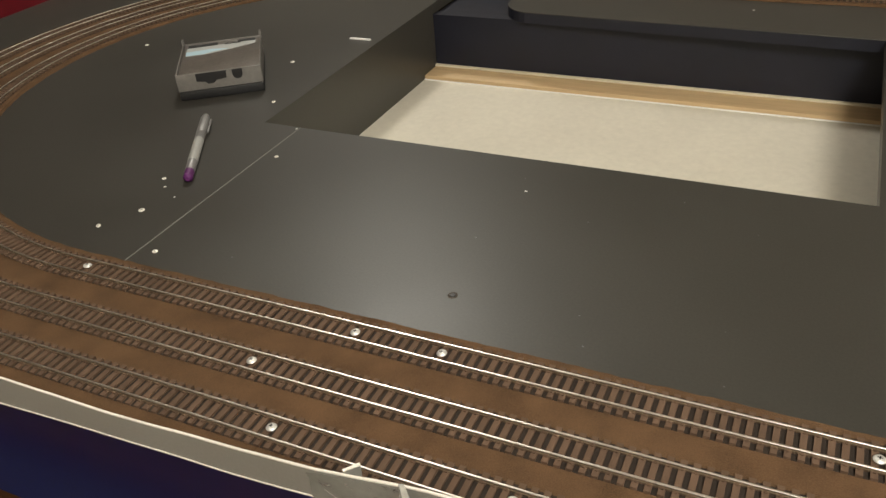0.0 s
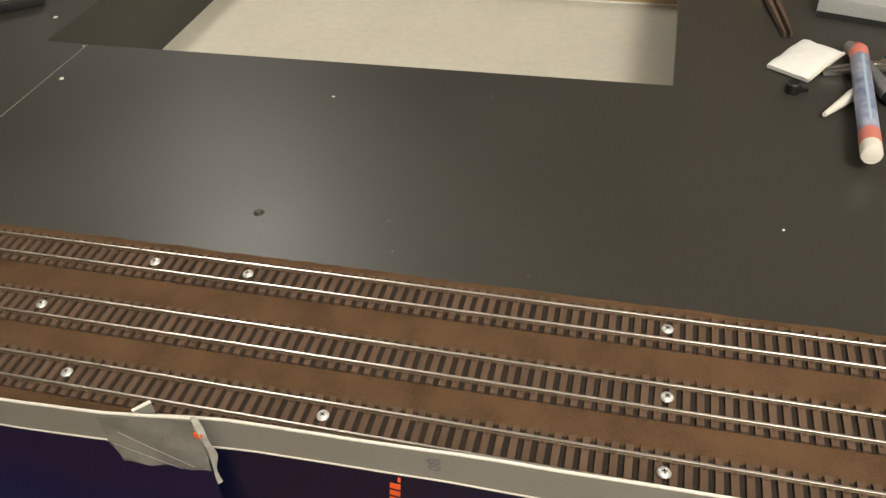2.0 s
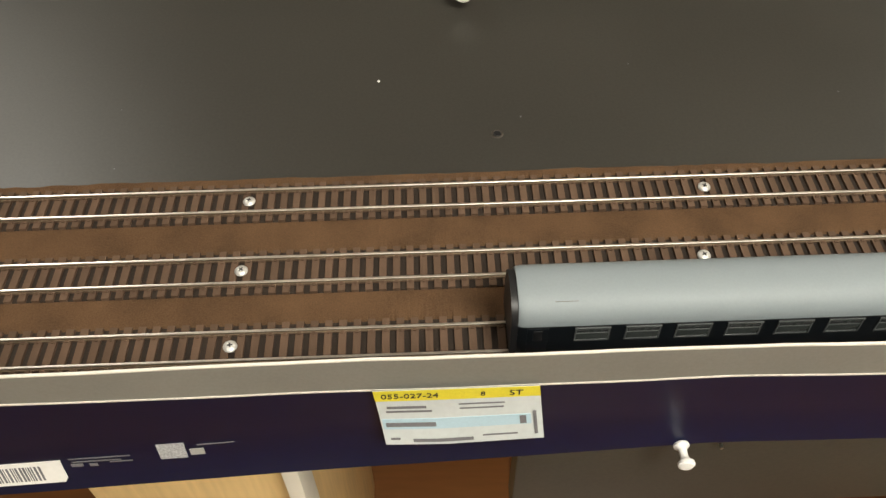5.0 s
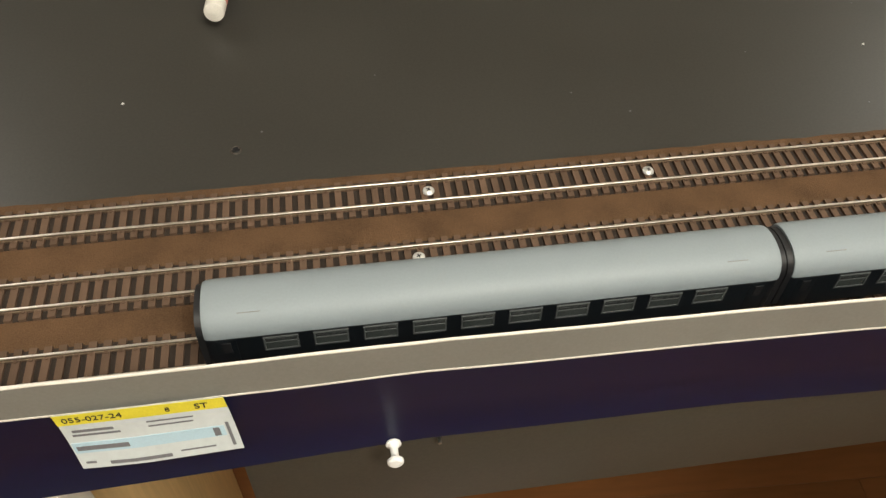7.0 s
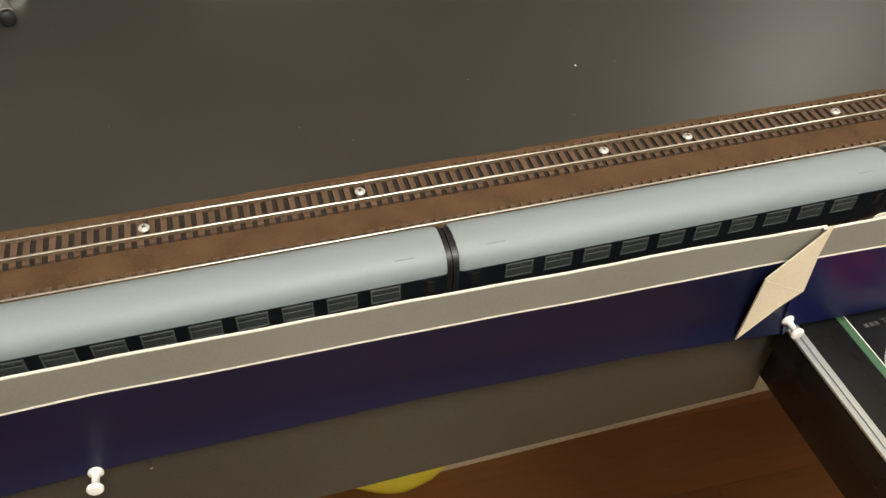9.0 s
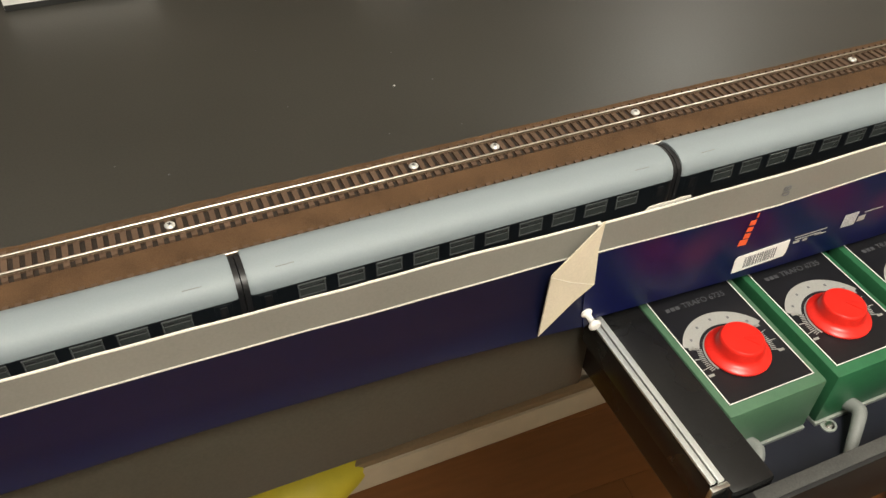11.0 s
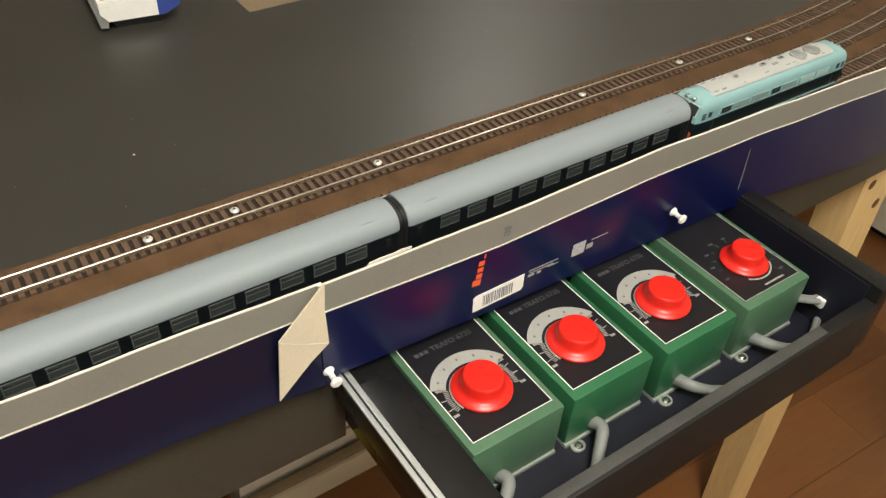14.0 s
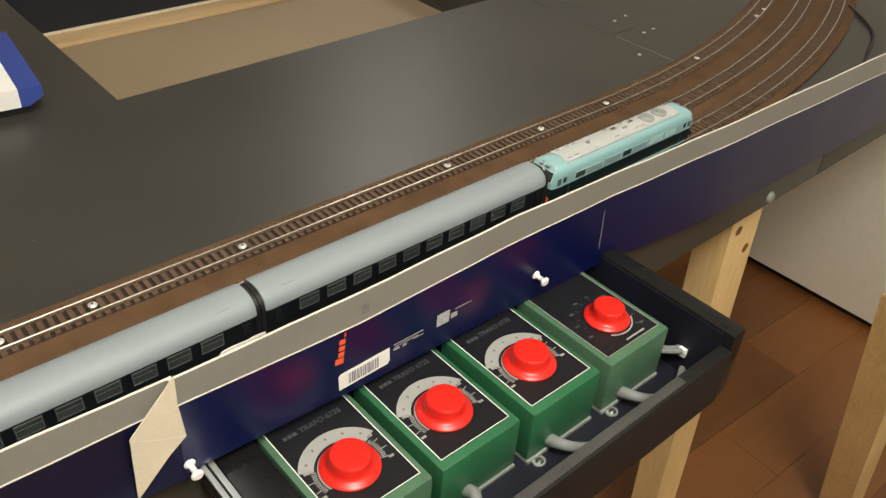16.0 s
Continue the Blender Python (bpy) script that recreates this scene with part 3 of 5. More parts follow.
solid("black_wire", add_tube(B(), pts, 0.0022, 8), M_WIRE, "thin black wire lying across the deck corner", "cable")

# ---- cardboard guard along the front edge ----
CX = (-0.62, -0.53, -0.42, -0.335, -0.27, -0.20, -0.10, -0.03, 0.08, 0.25, 0.42, 0.54, 0.66, 0.80, 0.95, 1.07, 1.30, 1.68, 2.05)
CY = (-0.153, -0.153, -0.153, -0.153, -0.153, -0.153, -0.152, -0.1495, -0.1435, -0.1440, -0.148, -0.151, -0.154, -0.1555, -0.1560, -0.1575, -0.1555, -0.153, -0.153)
CT = (0.036, 0.0375, 0.0385, 0.0440, 0.0490, 0.0590, 0.0610, 0.0590, 0.0515, 0.0530, 0.0535, 0.0550, 0.0530, 0.0525, 0.0565, 0.0540, 0.0440, 0.0365, 0.034)
CF = (0.009, 0.0110, 0.0180, 0.0210, 0.0270, 0.0370, 0.0390, 0.0345, 0.0250, 0.0275, 0.0285, 0.0290, 0.0285, 0.0240, 0.0290, 0.0290, 0.0170, 0.0040, 0.002)
CB = (-0.060, -0.060, -0.058, -0.053, -0.048, -0.040, -0.038, -0.037, -0.039, -0.031, -0.029, -0.030, -0.036, -0.042, -0.046, -0.050, -0.080, -0.090, -0.092)


def card_at(x, which):
    return float(np.interp(x, CX, which))


def curl(x, z):
    """How far the lower part of the card stands out towards the front, and its tilt in degrees; the strip behind the drawer lies flat."""
    if x > 0.655:
        return 0.0, 0.0
    f = max(0.0, -0.004 - z)
    return 6.0 * f * f, math.degrees(math.atan(12.0 * f))


def card_sheet(name, label, xa, xb, dy=0.0, joint=False):
    """A long strip of printed card: grey upper band, white fold line, dark blue lower part; slightly wavy."""
    t = thing(name, label, "cardboard strip", at=(xa, card_at(xa, CY) + dy, 0), group="card strips")
    o = Vector(t.location)
    xs = np.linspace(xa, xb, max(4, int((xb - xa) / 0.012)))
    bow = lambda x: float(np.interp(x, (-0.42, -0.335, -0.27, -0.2166), (0, 0.002, 0.006, 0.0075))) if joint else 0.0
    th = 0.0011

    def band(top, low, lift, over=2):
        bm = B()
        rings = []
        for x in xs:
            w = 0.0010 * noise.noise((x * 9, 0, 3.1))
            y = card_at(x, CY) + dy + w - o.y - bow(x)
            zt, zl = top(x), low(x)
            zs = np.linspace(zl, zt, over)
            side = [(x - o.x, y - lift - curl(min(xb - 0.002, x), z)[0], z) for z in zs]
            rings.append(side + [(p[0], p[1] + lift + th, p[2]) for p in side[::-1]])
        return add_ring_surface(bm, rings)

    top, fold, low = (lambda x: card_at(x, CT) + 1.38 * bow(x) + 0.0007 * noise.noise((x * 22, 1.7, 0)) + 0.0004 * noise.noise((x * 70, 4.2, 0))), (lambda x: card_at(x, CF) + 1.38 * bow(x) + 0.0006 * noise.noise((x * 18, 7.7, 0))), (lambda x: card_at(x, CB))
    part("grey_band", band(lambda x: top(x) - 0.0009, lambda x: fold(x) + 0.0006, 0.0), M_CARD_GREY, t, "plain grey printed band", smooth=20)
    part("cut_edge", band(top, lambda x: top(x) - 0.0009, 0.0002), M_CARD_WHITE, t, "white raw cut edge", smooth=20)
    part("fold_line", band(lambda x: fold(x) + 0.0006, lambda x: fold(x) - 0.0006, 0.0003), M_CARD_WHITE, t, "worn white fold line", smooth=20)
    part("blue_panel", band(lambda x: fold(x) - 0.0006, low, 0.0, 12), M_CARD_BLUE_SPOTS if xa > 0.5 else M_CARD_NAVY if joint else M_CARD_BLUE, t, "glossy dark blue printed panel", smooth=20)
    return t


def on_card(t, name, bm, material, x, z, lift=0.0006, turn=0.0, label="", dy=0.0):
    """Lay a flat print, drawn in x and y, on the front of a card strip."""
    me = mesh_of(name, bm, material)
    o = t.location
    slope = math.degrees(math.atan2(card_at(x + 0.01, CY) - card_at(x - 0.01, CY), 0.02))
    ob = part(name, me, material, t, label)
    out, tilt = curl(x, z)
    ob.matrix_basis = Matrix.Translation((x - o.x, card_at(x, CY) + dy - o.y - lift - out, z)) @ pose(0, 0, 0, 0, 0, slope) @ pose(0, 0, 0, 90 - tilt, 0, 0) @ pose(0, 0, 0, 0, 0, turn)
    return ob


def bar(x, y, w, h):
    return add_box(B(), (x - w / 2, y - h / 2, -0.0001), (x + w / 2, y + h / 2, 0.0001))


def wordmark():
    """The maker's mark as a row of plain shapes."""
    bm = B()
    for i, (w, h) in enumerate(((0.0042, 0.0060), (0.0034, 0.0042), (0.0030, 0.0042), (0.0034, 0.0042), (0.0028, 0.0012))):
        x, w, h = -0.0115 + i * 0.0060, w * 1.3, h * 1.25
        add_box(bm, (x - w / 2, -0.0030, -0.0001), (x + w / 2, -0.0030 + h, 0.0001))
    return bm


def printed_matter(t, x, dy=0.0):
    """Stamp, maker's mark, bar code patch, small print and a pale square, as on each box side."""
    on_card(t, "stamp", text_bm("08", 0.0092), M_GREY_INK, x + 0.022, card_at(x + 0.02, CF) + 0.0125, turn=90, label="black stamped number 08", dy=dy)
    on_card(t, "maker_mark", wordmark(), M_ORANGE, x, card_at(x, CF) - 0.0165, turn=84, label="orange-red printed mark", dy=dy)
    patch = on_card(t, "barcode_patch", add_prism(B(), [(-0.024, -0.008), (0.022, -0.008), (0.024, -0.005), (0.024, 0.008), (-0.022, 0.008), (-0.024, 0.006)], -0.0002, 0.0002), M_WHITE, x + 0.021, -0.0245, turn=2, label="white bar code patch", dy=dy)
    bm = B()
    random.seed(3)
    bx = -0.015
    while bx < 0.013:
        w = random.choice((0.0004, 0.0007, 0.0011))
        add_box(bm, (bx, -0.0055, 0.0002), (bx + w, 0.0050, 0.0004))
        bx += w + random.choice((0.0006, 0.0010))
    part("bars", bm, M_GREY_INK, patch)
    for k, (dx, dz, w) in enumerate(((0.064, -0.0155, 0.030), (0.062, -0.018, 0.024), (0.052, -0.0205, 0.006), (0.060, -0.0208, 0.004), (0.074, -0.0195, 0.011), (0.122, -0.0110, 0.018))):
        on_card(t, "small_print", bar(0, 0, w, 0.0008 if k not in (2, 3) else 0.0022), M_GREY_INK if x < 0.5 else M_DIAL, x + dx, dz, dy=dy)
    on_card(t, "print_square", bar(0, 0, 0.0135, 0.0125), M_PATTERN, x + 0.100, -0.0145, turn=-1, label="pale grey printed square", dy=dy)
    on_card(t, "print_square", bar(0, 0, 0.0070, 0.005), M_DIAL, x + 0.112, -0.0165, dy=dy)


strip_left = card_sheet("card_strip", "dark blue and grey card strip taped to its neighbour", -0.62, -0.2166, dy=-0.0008, joint=True)
strip_mid = card_sheet("card_strip", "dark blue and grey card strip with yellow price label", -0.2433, 0.6545)
strip_right = card_sheet("card_strip", "dark blue and grey card strip pinned behind the open drawer", 0.6515, 2.05, dy=-0.0016)
printed_matter(strip_mid, -0.125)
printed_matter(strip_right, 0.779, dy=-0.0016)
# a vertical crease where the right strip is bent; its soft highlight is painted
on_card(strip_right, "crease", add_prism(B(), [(-0.0006, -0.022), (0.0005, -0.026), (0.0008, 0.0), (0.0004, 0.020), (-0.0005, 0.016)], -0.0001, 0.0003), M_GREY_INK, 1.074, -0.004, turn=4, label="highlight along the bend, put in as a pale strip", dy=-0.0016)
# torn paper on the top edge
on_card(strip_right, "torn_paper", add_prism(B(), [(-0.018, -0.002), (0.016, -0.001), (0.016, 0.0007), (0.008, 0.0014), (0.003, 0.0006), (-0.008, 0.0010), (-0.016, 0.0004)], -0.0003, 0.0003), M_CARD_WHITE, 0.706, card_at(0.706, CT) - 0.0006, lift=-0.0022, label="torn white paper layer")

# turned-out flap between the two strips
flap = thing("card_flap", "cream unprinted cardboard flap folded out from strip", "cardboard flap", at=(0.655, -0.1575, 0.0035))
poly = [(0.0, 0.0525), (-0.0010, 0.030), (0.0010, -0.002), (-0.013, -0.012), (-0.038, -0.0345), (-0.0345, 0.0200)]
bm = B()
front = [bm.verts.new((x, -0.0022 * (-x / 0.037) ** 1.3 if x < 0 else 0, z)) for x, z in poly]
back = [bm.verts.new((v.co.x, v.co.y + 0.0011, v.co.z)) for v in front]
bm.faces.new(front)
bm.faces.new(back[::-1])
for i in range(len(front)):
    j = (i + 1) % len(front)
    bm.faces.new((front[i], back[i], back[j], front[j]))
part("flap_sheet", bm, M_CARD_BARE, flap, smooth=None)
part("crease_line", add_tube(B(), [(-0.0348, -0.0022, 0.0198), (-0.018, -0.0011, 0.008), (0.0005, -0.0002, -0.0015)], 0.00015, 6), M_CARD_WHITE, flap)

# adhesive tape over the joint of the first two strips
def bowed(x):
    """Front face of the first strip near its end: y, top, fold."""
    b = float(np.interp(x, (-0.42, -0.335, -0.27, -0.2166), (0, 0.002, 0.006, 0.0075)))
    return card_at(x, CY) - 0.0008 - b, card_at(x, CT) + 1.38 * b, card_at(x, CF) + 1.38 * b


tape = thing("adhesive_tape", "wrinkled translucent grey tape over the card joint", "tape", at=(-0.245, card_at(-0.245, CY) - 0.010, 0.04))
o = Vector(tape.location)
rings = []
for u in np.linspace(0, 1, 17):
    ring = []
    for v in np.linspace(0, 1, 11):
        x = -0.2735 + 0.0585 * u + 0.006 * (1 - v) * (1 - u) + 0.0012 * math.sin(9 * v) * (1 - u)
        y, top, fold = bowed(x)
        top -= 0.0008 + 0.0028 * max(0, 1 - 5 * u)
        low = 0.020 + 0.008 * u + 0.0012 * math.sin(15 * u)
        ring.append((x - o.x, y - 0.0013 - 0.0004 * math.sin(8 * u + 6 * v) - 0.0009 * max(0, 0.3 - v) - o.y, low + (top - low) * v - o.z))
    rings.append(ring + [(p[0], p[1] + 0.0003, p[2]) for p in ring[::-1]])
part("tape_sheet", add_ring_surface(B(), rings), M_TAPE, tape, smooth=60)
# creases and the torn, twisted end
for pts in ([(-0.262, 0.046), (-0.245, 0.038), (-0.224, 0.029)], [(-0.268, 0.035), (-0.250, 0.030), (-0.232, 0.025)]):
    line = [(x - o.x, bowed(x)[0] - 0.0019 - o.y, z - o.z) for x, z in pts]
    part("crease", add_tube(B(), curve_points(line, 10), 0.00012, 6), M_TAPE_TORN, tape)
rings = []
for f in np.linspace(0, 1, 15):
    z = 0.0685 - 0.050 * f
    x = -0.2155 + 0.0022 * math.sin(5 * f) + 0.004 * f * f
    w = 0.0012 + 0.0011 * math.sin(math.pi * min(1, f * 1.2)) + 0.0008 * math.sin(13 * f)
    y = -0.1617 - 0.0012 * math.sin(7 * f)
    rings.append([(x - w - o.x, y - o.y, z - o.z), (x - o.x, y - 0.0012 - o.y, z - o.z), (x + w - o.x, y + 0.001 - o.y, z - o.z), (x - o.x, y + 0.0008 - o.y, z - o.z)])
part("torn_end", add_ring_surface(B(), rings), M_TAPE_TORN, tape, "whitish torn tape end", smooth=30)
part("orange_mark", add_box(B(), (-0.2170 - o.x, -0.1638 - o.y, 0.0555 - o.z), (-0.2125 - o.x, -0.1615 - o.y, 0.0590 - o.z), 0.0006), M_ORANGE, tape)
fl = thing("card_end_flap", "grey folded end flap behind the taped card joint", "cardboard flap", at=(-0.2433, card_at(-0.243, CY) + 0.0005, 0.040))
part("flap_sheet", add_prism(B(), [(0.0, -0.0006), (-0.0060, -0.0072), (-0.0069, -0.0068), (-0.0010, 0.0004)], 0.0, 0.0222), M_CARD_GREY, fl)
part("cut_edge", add_prism(B(), [(0.0002, -0.0007), (-0.0060, -0.0074), (-0.0071, -0.0067), (-0.0011, 0.0005)], 0.0222, 0.0230), M_CARD_WHITE, fl)

# price label
lab = thing("price_label", "white shop label with yellow head, peeling off card", "label", at=(0.116, -0.1446, 0.0117))
W, H = 0.0385, 0.0187


def label_piece(u0, u1, v0, v1, lift):
    """A patch of the curled label between fractions of its width and height."""
    bm = B()
    rr = []
    for u in np.linspace(u0, u1, 6):
        f = [(-W + 2 * W * u + 0.004 * (1 - v), -0.0026 - 0.0075 * (1 - v) ** 1.5 - lift, -H + 2 * H * v - 0.0025 * (1 - v) * (1 - abs(2 * u - 0.7))) for v in np.linspace(v0, v1, 5)]
        rr.append(f + [(p[0], p[1] + 0.00025, p[2]) for p in f[::-1]])
    return add_ring_surface(bm, rr)


part("paper", label_piece(0, 1, 0, 1, 0.0), M_LABEL, lab)
part("yellow_head", label_piece(0, 1, 0.80, 1.0, 0.0003), M_YELLOW, lab, "yellow label head")
part("blue_band", label_piece(0.01, 0.93, 0.28, 0.46, 0.0003), M_PALE_BLUE, lab, "pale blue band")
for words, u, size in (("055-027-24", 0.22, 0.0058), ("8", 0.66, 0.0050), ("ST", 0.86, 0.0062)):
    ob = part("lettering", text_bm(words, size), M_INK, lab)
    ob.matrix_basis = pose(-W + 2 * W * u, -0.0034, H * 0.78, 90, 0, 0)
for u0, u1, v0, v1 in ((0.06, 0.30, 0.66, 0.70), (0.05, 0.33, 0.59, 0.62), (0.50, 0.78, 0.70, 0.72), (0.50, 0.77, 0.62, 0.64), (0.03, 0.34, 0.33, 0.40), (0.86, 0.90, 0.30, 0.44), (0.04, 0.10, 0.10, 0.13), (0.18, 0.56, 0.06, 0.11), (0.62, 0.84, 0.12, 0.14), (0.945, 0.965, 0.10, 0.52)):
    part("print_bar", label_piece(u0, u1, v0, v1, 0.0006), M_GREY_INK, lab)


# push pins
def push_pin(x, z, y0, tilt=0.0):
    t = thing("push_pin", "white plastic push pin fixing the card strip", "push pin", at=(x, y0, z), group="push pins")
    ob = part("pin_body", add_lathe(B(), [(0.0010, 0.0), (0.0040, 0.0004), (0.0042, 0.0016), (0.0030, 0.0026), (0.0021, 0.0040), (0.0021, 0.0085), (0.0030, 0.0102), (0.0044, 0.0112), (0.0044, 0.0126), (0.0032, 0.0136), (0.0005, 0.0138)], n=20), M_WHITE, t)
    ob.matrix_basis = pose(0, 0, 0, 90 + tilt, 0, 0)
    nd = part("needle", add_lathe(B(), [(0.0005, -0.003), (0.0005, 0.0004)], n=8), M_STEEL, t)
    nd.matrix_basis = pose(0, 0, 0, 90 + tilt, 0, 0)
    return t


push_pin(0.2322, -0.0315, -0.1485, -6)
push_pin(0.6545, -0.0255, -0.1565, 4)
push_pin(0.9875, -0.0195, -0.1585, 4)
t = thing("fascia_bolt", "dull steel bolt head in black front board", "bolt", at=(1.469, -0.140, -0.128))
part("bolt_head", add_lathe(B(), [(0.008, 0.0), (0.008, -0.002), (0.006, -0.0045), (0.001, -0.0055)], axis="y", n=18), M_BASE_METAL, t)
t = thing("small_nail", "tiny steel nail in the black front board", "nail", at=(0.258, -0.1445, -0.046))
part("nail_head", add_lathe(B(), [(0.0011, 0.004), (0.0011, -0.0006), (0.0003, -0.001)], axis="y", n=10), M_STEEL, t)
# ---- the train on the outer track ----
TRAIN_Y = Y_FRONT - T_OFF[2]
TRAIN_X = 1.035


def wheelset(parent, x):
    """A pair of wheels on an axle as a sub-part of a bogie."""
    for s in (-1, 1):
        part("wheel", add_lathe(B(), [(0.0005, s * 0.0068), (0.0060, s * 0.0070), (0.0060, s * 0.0076), (0.0054, s * 0.0078), (0.0054, s * 0.0098), (0.0010, s * 0.0100)], at=(x, 0, 0.0054), n=16, axis="y"), M_STEEL, parent)


def bogie(t, x, base):
    bm = B()
    for s in (-1, 1):
        add_box(bm, (x - base / 2 - 0.006, s * 0.0125 - 0.0012, 0.0035), (x + base / 2 + 0.006, s * 0.0125 + 0.0012, 0.0095), 0.0005)
        for k in (-1, 1):
            add_box(bm, (x + k * base / 2 - 0.002, s * 0.0137, 0.0030), (x + k * base / 2 + 0.002, s * 0.0150 if s < 0 else 0.0150, 0.0080), 0.0003) if s > 0 else add_box(bm, (x + k * base / 2 - 0.002, -0.0150, 0.0030), (x + k * base / 2 + 0.002, -0.0137, 0.0080), 0.0003)
    add_box(bm, (x - 0.004, -0.0125, 0.0045), (x + 0.004, 0.0125, 0.0085), 0.0004)
    b = part("bogie", bm, M_BLACK, t, "black bogie frame")
    for k in (-1, 1):
        wheelset(b, x + k * base / 2)
    return b


def loco_section(w, h, lower):
    """Half outline of the body at a station, mirrored to a ring."""
    hw = 0.0164 * w
    if lower:
        half = [(hw * 0.97, 0.0060), (hw, 0.0072), (hw, 0.0212)]
        return [(y, z) for y, z in half] + [(-y, z) for y, z in half[::-1]]
    z0 = 0.0212
    shape = [(1.0, 0.0), (1.0, 0.0085), (0.985, 0.0118), (0.93, 0.0150), (0.82, 0.0180), (0.64, 0.0203), (0.36, 0.0219), (0.0, 0.0225)]
    ring = [(hw * a, z0 + b * h) for a, b in shape]
    return ring + [(-y, z) for y, z in ring[-2::-1]]


def build_loco():
    L = 0.0985
    t = thing("model_locomotive", "turquoise and dark green model diesel locomotive with white roof", "model locomotive", at=(TRAIN_X + 0.1165, TRAIN_Y, RAIL_TOP))
    t.scale = (1.12, 1.0, 1.0)
    waist, crown = 0.0212, 0.0437
    ends = ((0.0, 0.0236, 0.83), (0.0006, 0.0256, 0.88), (0.0022, 0.0312, 0.93), (0.0040, 0.0368, 0.955), (0.0052, 0.0396, 0.97), (0.0075, 0.0418, 0.985), (0.0105, 0.0431, 0.995), (0.0150, crown, 1.0))
    stations = [(-L + d, top, w) for d, top, w in ends] + [(x, crown, 1.0) for x in np.linspace(-0.070, 0.070, 9)] + [(L - d, top, w) for d, top, w in ends[::-1]]
    part("lower_body", add_ring_surface(B(), [[(x, y, z) for y, z in loco_section(w, 1.0, True)] for x, top, w in stations]), M_LOCO_DARK, t, "dark green lower body", smooth=40)
    rings = [[(x, y, min(z, top)) for y, z in loco_section(w, 1.0, False)] for x, top, w in stations]
    part("upper_body", add_ring_surface(B(), rings), M_TEAL, t, "turquoise upper body with raked cab ends", smooth=35)
    # pale stripe and skirt
    for s in (-1, 1):
        part("side_stripe", add_box(B(), (-0.090, s * 0.0166 - 0.0003, 0.0066), (0.090, s * 0.0166 + 0.0003, 0.0080)), M_TEAL, t)
        part("gutter", add_box(B(), (-0.078, s * 0.0112 - 0.0004, 0.0408), (0.074, s * 0.0112 + 0.0004, 0.0420), 0.0002), M_LOCO_ROOF, t)
    # white roof sheet following the roof's curve
    rings = []
    for x in np.linspace(-0.0790, 0.0775, 14):
        top = [(x, y, 0.0441 - 18.0 * y * y) for y in np.linspace(-0.0106, 0.0106, 9)]
        rings.append(top + [(p[0], p[1], p[2] - 0.0016) for p in top[::-1]])
    roof = part("roof_sheet", add_ring_surface(B(), rings), M_LOCO_ROOF, t, "white roof sheet", smooth=40)
    for x in (-0.0395, 0.029, 0.064):
        part("roof_seam", add_box(B(), (x - 0.0003, -0.0100, 0.0425), (x + 0.0003, 0.0100, 0.0433)), M_GRILLE_PALE, roof)
    for x in (0.0390, 0.0575):
        f = part("roof_fan", add_lathe(B(), [(0.0080, 0.0425), (0.0080, 0.0448), (0.0074, 0.0451), (0.0004, 0.0451)], at=(x, 0.0, 0), n=32), M_FAN, t, "round grey fan grille")
        bm = B()
        for k in range(12):
            a = math.pi * k / 6
            c, s = math.cos(a), math.sin(a)
            vs = add_box(B(), (0.0012, -0.00012, 0.0451), (0.0073, 0.00012, 0.0454))
            vs.transform(Matrix.Translation((x, 0, 0)) @ Matrix.Rotation(a, 4, "Z"))
            tmp = bpy.data.meshes.new("spoke")
            vs.to_mesh(tmp)
            vs.free()
            bm.from_mesh(tmp)
            bpy.data.meshes.remove(tmp)
        part("spokes", bm, M_GRILLE, f)
    part("roof_horn", add_lathe(B(), [(0.0021, 0.043), (0.0022, 0.0450), (0.0017, 0.0462), (0.0003, 0.0467)], at=(-0.042, 0.0005, 0), n=14), M_STEEL, t)
    for x, y in ((-0.004, 0.004), (0.020, 0.004)):
        h = part("roof_hatch", add_box(B(), (x - 0.003, y - 0.0018, 0.0435), (x + 0.003, y + 0.0018, 0.0450), 0.0003), M_FAN, t)
        part("hatch_opening", add_box(B(), (x - 0.0020, y - 0.0010, 0.0450), (x + 0.0020, y + 0.0010, 0.0452)), M_BLACK, h)
    part("roof_hatch", add_box(B(), (0.004, -0.0020, 0.0438), (0.010, 0.0006, 0.0450), 0.0003), M_FAN, t)
    for x, y in ((-0.073, 0.008), (-0.061, 0.008), (-0.073, -0.008), (-0.064, -0.008), (-0.010, -0.007), (0.018, -0.007), (0.026, -0.007), (-0.010, 0.009), (0.012, 0.009), (0.024, 0.009), (-0.052, 0.008)):
        bm = add_box(B(), (x - 0.0026, y - 0.0002, 0.0415), (x + 0.0026, y + 0.0002, 0.0439), 0.0001)
        part("roof_grab_bar", bm, M_GRILLE, t)
    # side windows and grilles
    glazing = ((-0.0790, -0.0665, M_DARK_GLASS, "side_window"), (-0.0655, -0.0455, M_GRILLE, "side_grille"), (-0.0405, -0.0205, M_GRILLE, "side_grille"), (-0.0165, -0.0045, M_DARK_GLASS, "side_window"), (-0.0025, 0.0170, M_GRILLE, "side_grille"), (0.0215, 0.0420, M_GRILLE_PALE, "side_grille"), (0.0440, 0.0620, M_GRILLE_PALE, "side_grille"))
    for s in (-1, 1):
        for x0, x1, m, nm in glazing:
            x0, x1 = x0 + 0.008, x1 + 0.008
            p = part(nm, add_box(B(), (x0, s * 0.0165 - 0.0004, 0.0236), (x1, s * 0.0165 + 0.0004, 0.0300), 0.0003), m, t)
            bm = B()
